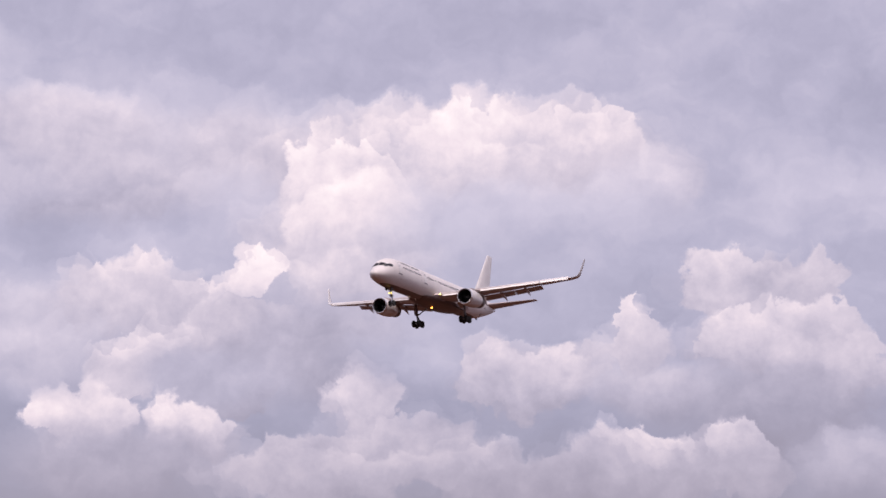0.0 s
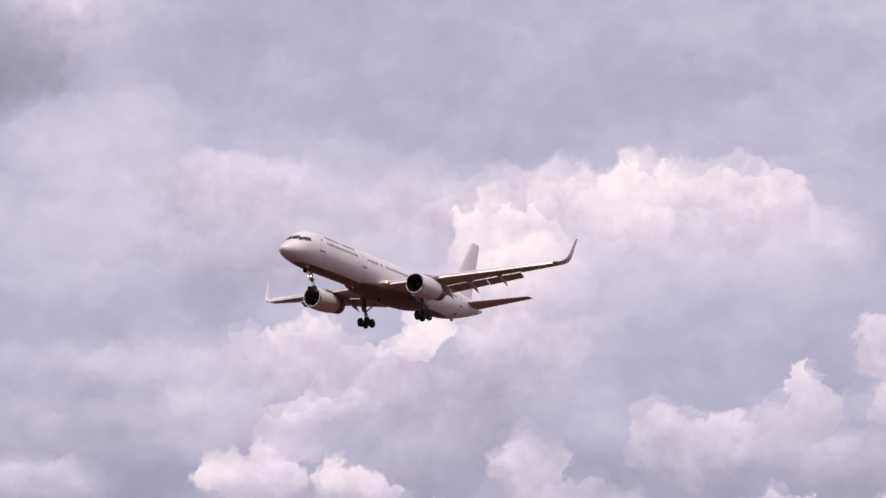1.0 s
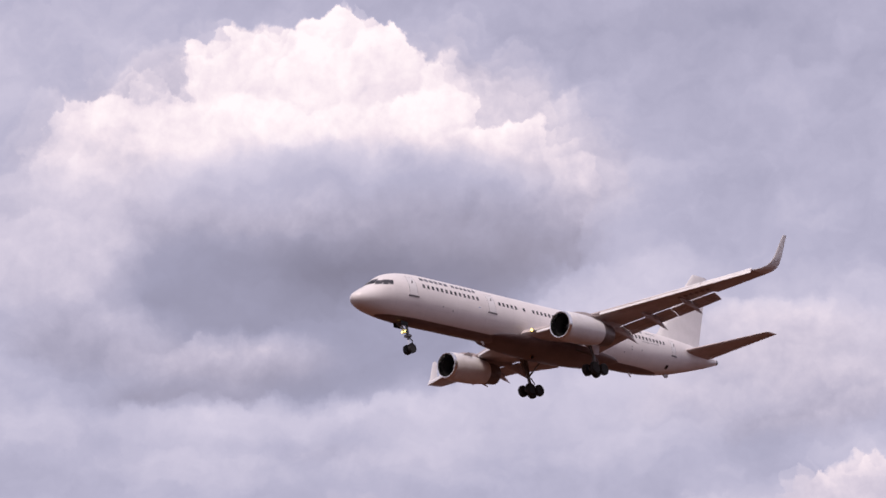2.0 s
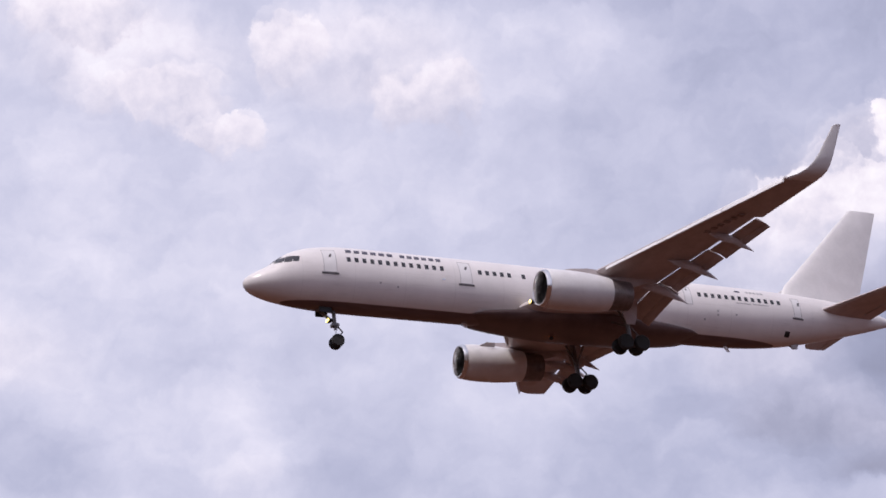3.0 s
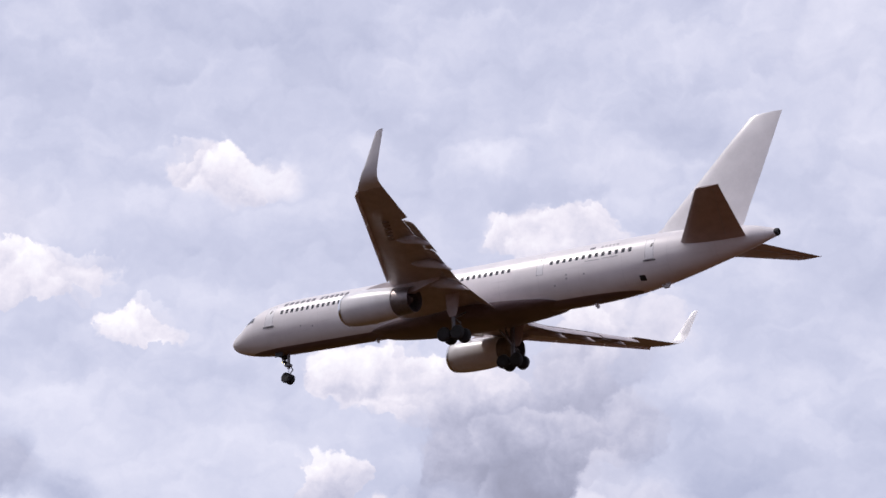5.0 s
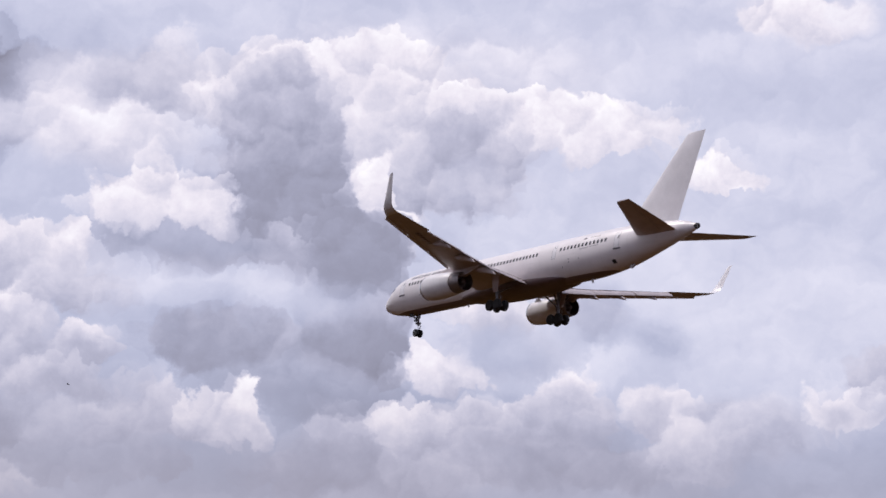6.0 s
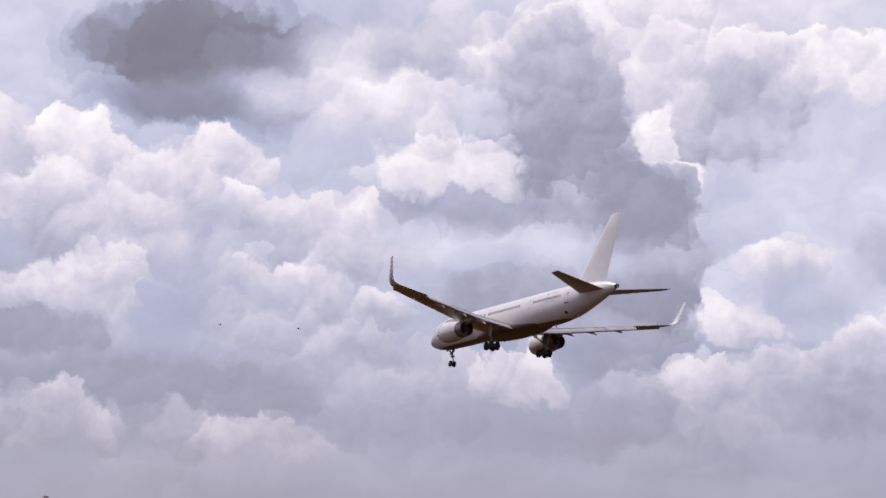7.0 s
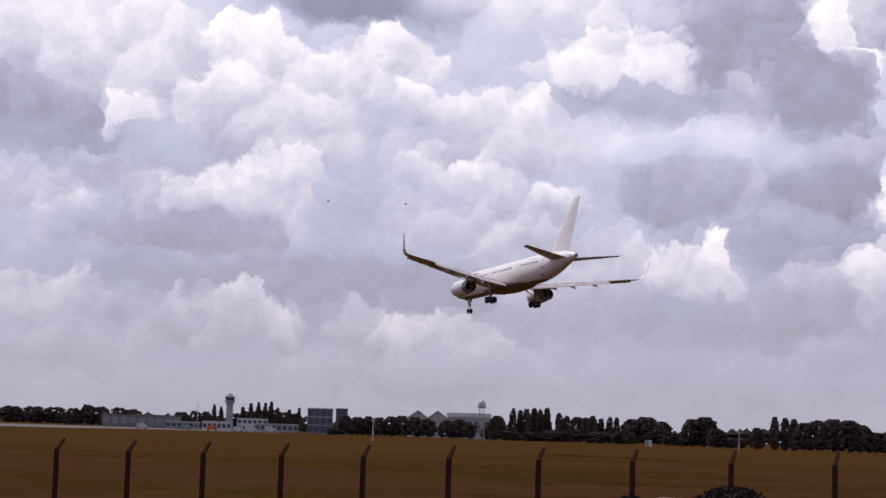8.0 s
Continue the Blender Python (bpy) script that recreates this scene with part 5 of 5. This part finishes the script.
def build_airport():
    # control tower: tapered shaft, flared neck, glazed cab, roof
    tower = thing("control_tower", "pale concrete airport control tower with a flared glazed cab", "tower", facing(77.57, 1200))
    part("shaft", lathe(((-0.3, 2.6), (6, 2.3), (14, 2.1), (17, 2.3), (18.6, 3.1)), (0, 2.5, 0), 12, "z"), CLAD, tower)
    part("gallery", lathe(((18.6, 3.5), (19.3, 3.7), (19.4, 3.2)), (0, 2.5, 0), 12, "z"), CONC, tower)
    part("cab", lathe(((19.4, 2.7), (21.6, 3.2)), (0, 2.5, 0), 12, "z"), SLATE, tower, "dark slanted glazing")
    part("roof", lathe(((21.6, 3.5), (22.1, 3.5), (22.4, 2.0), (23.6, 1.6)), (0, 2.5, 0), 12, "z"), CONC, tower)
    part("antenna", tube((0, 2.5, 23.5), (0, 2.5, 25.4), 0.14, 0.06, 8), CONC, tower)
    block_house("maintenance_hall", "long low grey hall beside the apron", 80.25, 1300, 55, 30, 8.6, HALL, 1, 9, HALL, DULL)
    block_house("office_block", "white office block with a dark glazed front", 74.75, 1050, 14.5, 14, 14.2, CLAD, 3, 4, wide=0.93, tall=0.86)
    block_house("dark_office_wing", "dark glazed wing of an office block", 74.08, 1050, 6.8, 14, 14.4, SLATE, 3, 2, DULL)
    block_house("terminal_building", "low white terminal building with a flat roof", 77.95, 1150, 18, 12, 5.2, PALE, 1, 6)
    block_house("pier_building", "pale two-storey airport building", 76.85, 1150, 19, 14, 7.6, PALE, 2, 6)
    block_house("baggage_hall", "low pale hall beside the terminal", 76.1, 1100, 26, 14, 4.6, CLAD, 1, 8)
    block_house("stores_building", "low grey stores building", 79.0, 1180, 22, 12, 4.5, DULL, 1, 6)
    block_house("gabled_hangar", "gabled hangar with a pale sheet roof", 71.70, 1000, 11.3, 30, 10.2, CONC, 1, 2, ROOF, SLATE, "hangar", 4.2)
    block_house("gabled_hangar", "gabled hangar with a pale sheet roof", 71.08, 1000, 11.3, 30, 10.2, CONC, 1, 2, ROOF, SLATE, "hangar", 4.2)
    block_house("large_hangar", "wide hangar with a long pale roof behind trees", 70.1, 1012, 24, 40, 11.6, CLAD, 1, 5, PALE, SLATE, "hangar", 0, 2.4)
    # surveillance radar: lattice mast, platform, white dome
    radar = thing("radar_tower", "lattice radar mast with a white dome", "radar tower", facing(69.71, 830))
    for sx in (-1, 1):
        for sy in (-1, 1):
            part("leg", tube((sx * 1.5, sy * 1.5, 0), (sx * 1.0, sy * 1.0, 14.6), 0.16, 0.14, 6), CONC, radar)
    for i in range(6):
        bm = bmesh.new()
        z0, z1 = 2.4 * i, 2.4 * (i + 1)
        r0, r1 = 1.5 - 0.082 * i, 1.5 - 0.082 * (i + 1)
        for a, b in (((-1, -1), (1, -1)), ((1, -1), (1, 1)), ((1, 1), (-1, 1)), ((-1, 1), (-1, -1))):
            tube((a[0] * r0, a[1] * r0, z0), (b[0] * r1, b[1] * r1, z1), 0.08, n=5, bm=bm)
            tube((a[0] * r1, a[1] * r1, z1), (b[0] * r1, b[1] * r1, z1), 0.07, n=5, bm=bm)
        part("lattice_bay", bm, CONC, radar)
    part("platform", box((-2.0, -2.0, 14.5), (2.0, 2.0, 14.95), bevel=0.05), CONC, radar)
    part("dome", lathe(((14.95, 1.5), (15.8, 1.85), (16.8, 1.75), (17.8, 1.2), (18.3, 0.5), (18.45, 0.05)), (0, 0, 0), 20, "z"), PALE, radar, "white radar dome")
    hut = thing("equipment_hut", "small white equipment hut on the grass", "hut", facing(64.5, 715))
    part("wall", box((-1.3, 0, -0.2), (1.3, 2.2, 2.3), bevel=0.03), PALE, hut)
    part("roof", box((-1.55, -0.25, 2.3), (1.55, 2.45, 2.5), bevel=0.03), CONC, hut)
    part("door", box((-0.9, -0.05, 0.0), (0.0, 0.02, 2.0)), DULL, hut)
    for name, az, r, h in (("radio_mast", 78.55, 1150, 16.5), ("radio_mast", 61.72, 700, 7.5)):
        mast = thing(name, "thin grey radio mast", "mast", facing(az, r))
        part("pole", tube((0, 0, -0.2), (0, 0, h), 0.28, 0.12, 8), CONC, mast)
        part("crossbar", tube((-1.2, 0, h * 0.86), (1.2, 0, h * 0.86), 0.08, n=6), CONC, mast)
    pole = thing("marker_pole", "white banded marker pole with a small wind unit", "pole", facing(73.09, 500))
    part("pole", tube((0, 0, -0.2), (0, 0, 5.6), 0.16, 0.12, 8), PALE, pole)
    for z in (1.2, 2.9, 4.6):
        part("band", lathe(((z, 0.18), (z + 0.05, 0.2), (z + 0.6, 0.2), (z + 0.65, 0.18)), (0, 0, 0), 10, "z"), DULL, pole)
    part("wind_unit", box((-0.5, -0.1, 5.5), (0.5, 0.1, 5.8), bevel=0.03), PALE, pole)
    # apron and what is parked on it
    apron = part("apron", loft([[polar(a, r, z) for a, r in ((83.2, 760), (90, 760), (90, 1250), (76, 1250), (76, 1010), (80, 930))] for z in (0.012, 0.05)]), plain("worn_apron_concrete", (0.048, 0.030, 0.026), 0.8, 0, 0.15, 0.05, 0.1, 1))
    tagged(apron, "worn concrete apron before the terminal", "apron", kind="structure")
    for az, r, size, paint in ((80.25, 1000, 1.0, PALE), (78.1, 985, 1.0, RUST), (77.3, 1000, 0.9, PALE), (76.9, 1005, 1.2, PALE), (76.3, 1000, 1.1, PALE), (78.9, 1010, 1.0, DULL)):
        van = thing("service_truck", "parked orange airport truck" if paint == RUST else "parked pale airport service truck", "truck", facing(az, r), "service trucks")
        part("cargo_box", box((-2.6 * size, 0, 0.7), (1.4 * size, 2.2, 3.0 * size), bevel=0.08), paint, van)
        cab_part = part("cab", loft([[(1.45 * size, y, 0.6), (3.0 * size, y, 0.6), (3.0 * size, y, 1.5), (2.5 * size, y, 2.4), (1.45 * size, y, 2.4)] for y in (0.05, 2.15)]), paint, van)
        part("windscreen", loft([[(2.58 * size, y, 2.3), (3.02 * size, y, 1.55), (3.05 * size, y, 1.58), (2.62 * size, y, 2.34)] for y in (0.25, 1.95)]), SLATE, cab_part)
        for x in (-1.8, 2.2):
            for y in (0.1, 2.1):
                part("wheel", lathe(((y - 0.12, 0.2), (y - 0.12, 0.42), (y - 0.08, 0.48), (y + 0.08, 0.48), (y + 0.12, 0.42), (y + 0.12, 0.2)), (x * size, 0, 0.47), 14, "y"), RUBBER, van)


build_airport()


def build_fence():
    """Cranked concrete posts, three metres apart, on a straight line past the verge."""
    away = polar(45, 1)
    along = Vector((-away.y, away.x, 0))
    first = None
    for i in range(-8, 26):
        p = away * 51.04 + along * (12.55 + 3.0 * i)
        at = Matrix.Translation((p.x, p.y, ground_z(p.x, p.y) - 0.05)) @ Matrix.Rotation(radians(45), 4, "Z")
        if first is None:
            first = thing("fence_post", "dark stained concrete fence post with a cranked top", "fence post", at, "perimeter fence posts")
            part("post", box((-0.07, -0.07, -0.1), (0.07, 0.07, 1.98), bevel=0.012), POST, first)
            part("arm", loft([[(-0.06, -0.06, 1.98), (0.06, -0.06, 1.98), (0.06, 0.07, 1.98), (-0.06, 0.07, 1.98)],
                              [(-0.05, 0.10, 2.14), (0.05, 0.10, 2.14), (0.05, 0.2, 2.10), (-0.05, 0.2, 2.10)],
                              [(-0.04, 0.34, 2.36), (0.04, 0.34, 2.36), (0.04, 0.42, 2.32), (-0.04, 0.42, 2.32)]]), POST, first)
        else:
            copy_thing(first, at)


build_fence()


def build_verge():
    for az, r, w, h, seed in ((61.85, 38, 1.25, 1.72, 51), (65.0, 38, 0.6, 1.5, 57)):
        bush = thing("bush", "dark green rounded bush on the verge", "bush", Matrix.Translation(polar(az, r, ground_z(*polar(az, r).xy) - 0.05)), "verge bushes")
        rnd = random.Random(seed)
        part("stem", tube((0, 0, 0), (0.05, 0, h * 0.6), 0.05, 0.02, 8), BARK, bush)
        verts, faces = [], []
        for _ in range(2600):
            a, k = rnd.uniform(0, 6.283), rnd.random()
            z = h * (0.08 + 0.9 * k)
            reach = w * math.sqrt(max(0.02, 1 - (k - 0.3) ** 2 / 0.52)) * (0.6 + 0.42 * rnd.random()) * (0.9 + 0.12 * math.sin(5 * a))
            c = Vector((reach * math.cos(a), reach * math.sin(a), z))
            u = Vector((rnd.gauss(0, 1), rnd.gauss(0, 1), rnd.gauss(0, 1))).normalized()
            v = u.orthogonal().normalized()
            size = rnd.uniform(0.04, 0.08)
            start = len(verts)
            verts += [c - u * size, c + v * size * 0.5, c + u * size, c - v * size * 0.5]
            faces.append([start, start + 1, start + 2, start + 3])
        me = bpy.data.meshes.new("foliage")
        me.from_pydata([tuple(q) for q in verts], [], faces)
        me.materials.append(LEAF_DARK)
        leaf = new("foliage", me)
        leaf.parent = bush
    p = polar(63.75, 42)
    cabinet = thing("utility_cabinet", "small pale utility cabinet standing on the verge", "cabinet", Matrix.Translation((p.x, p.y, ground_z(p.x, p.y))) @ Matrix.Rotation(radians(63.75), 4, "Z"))
    part("body", box((-0.27, 0, 0.0), (0.27, 0.35, 1.18), bevel=0.02), PALE, cabinet)
    part("lid", box((-0.31, -0.04, 1.18), (0.31, 0.39, 1.26), bevel=0.015), CONC, cabinet)
    part("door", box((-0.23, -0.015, 0.15), (0.23, 0.01, 1.1)), PALE, cabinet)


build_verge()


def build_bird(name):
    """A dark gliding bird: tapered body, tail and two bent wings."""
    bird = thing(name, "small dark bird in gliding flight over the airfield", "bird", group="birds")
    rings = []
    for x, r in ((0.20, 0.012), (0.16, 0.035), (0.08, 0.055), (-0.04, 0.055), (-0.14, 0.03), (-0.17, 0.02)):
        rings.append([(x, r * math.cos(a), r * 0.85 * math.sin(a)) for a in (2 * math.pi * i / 10 for i in range(10))])
    part("body", loft(rings), PLUME, bird)
    part("tail", loft([[(-0.15, -0.02, 0.012), (-0.15, 0.02, 0.012), (-0.15, 0.02, -0.004), (-0.15, -0.02, -0.004)],
                       [(-0.30, -0.06, 0.006), (-0.30, 0.06, 0.006), (-0.30, 0.06, -0.002), (-0.30, -0.06, -0.002)]]), PLUME, bird)
    for side in (1, -1):
        rows = []
        for y, x0, x1, z, th in ((0.03, 0.09, -0.07, 0.02, 0.02), (0.18, 0.12, -0.04, 0.09, 0.012), (0.36, 0.05, -0.05, 0.10, 0.004)):
            rows.append([(x0, side * y, z), ((x0 + x1) / 2, side * y, z + th), (x1, side * y, z), ((x0 + x1) / 2, side * y, z - th * 0.4)])
        part("wing", loft(rows), PLUME, bird)
    return bird


PLUME = plain("dark_plumage", (0.03, 0.027, 0.026), 0.8, 0, 0.3, 20)
birds = [build_bird("bird"), build_bird("bird")]


def motions():
    walk(airliner, [
        (0, pose(215.04, 101.53, 52.17, 2.26, 1.70, 181.49)),
        (1, pose(151.71, 100.99, 49.48, 2.26, 1.69, 181.48)),
        (2, pose(88.56, 100.58, 46.65, 2.26, 1.67, 181.46)),
        (3, pose(25.61, 100.31, 43.67, 2.26, 1.66, 181.45)),
        (4, pose(-37.15, 100.18, 40.54, 2.26, 1.65, 181.43)),
        (5, pose(-99.73, 100.19, 37.27, 2.26, 1.63, 181.42)),
        (6, pose(-162.11, 100.34, 33.86, 2.26, 1.62, 181.40)),
        (7, pose(-224.31, 100.62, 30.30, 2.27, 1.61, 181.39)),
        (8, pose(-286.31, 101.05, 26.59, 2.27, 1.59, 181.38)),
    ])
    walk(beacon, [(t, Matrix.Translation(beacon_at + Vector((0, 0, -0.12))) @ pose(0, 0, 0, 0, 0, turn)) for t, turn in ((0, 207), (0.2, 140), (0.4, 90), (4, 90), (8, 90))])
    # two birds crossing at a steady pace, one behind the other
    for bird, start, lag in ((birds[0], 72.6, 7.0), (birds[1], 70.15, 7.0)):
        rows = []
        for t in (0, 2, 4, 6, 8):
            az = start + 2.15 * (t - lag)
            p = polar(az, 230, 2.9 + 230 * math.tan(radians(6.5 + 0.62 * (t - lag))))
            rows.append((t, Matrix.Translation(p) @ pose(0, 0, 0, 0, -8, 180 + az)))
        walk(bird, rows)


motions()
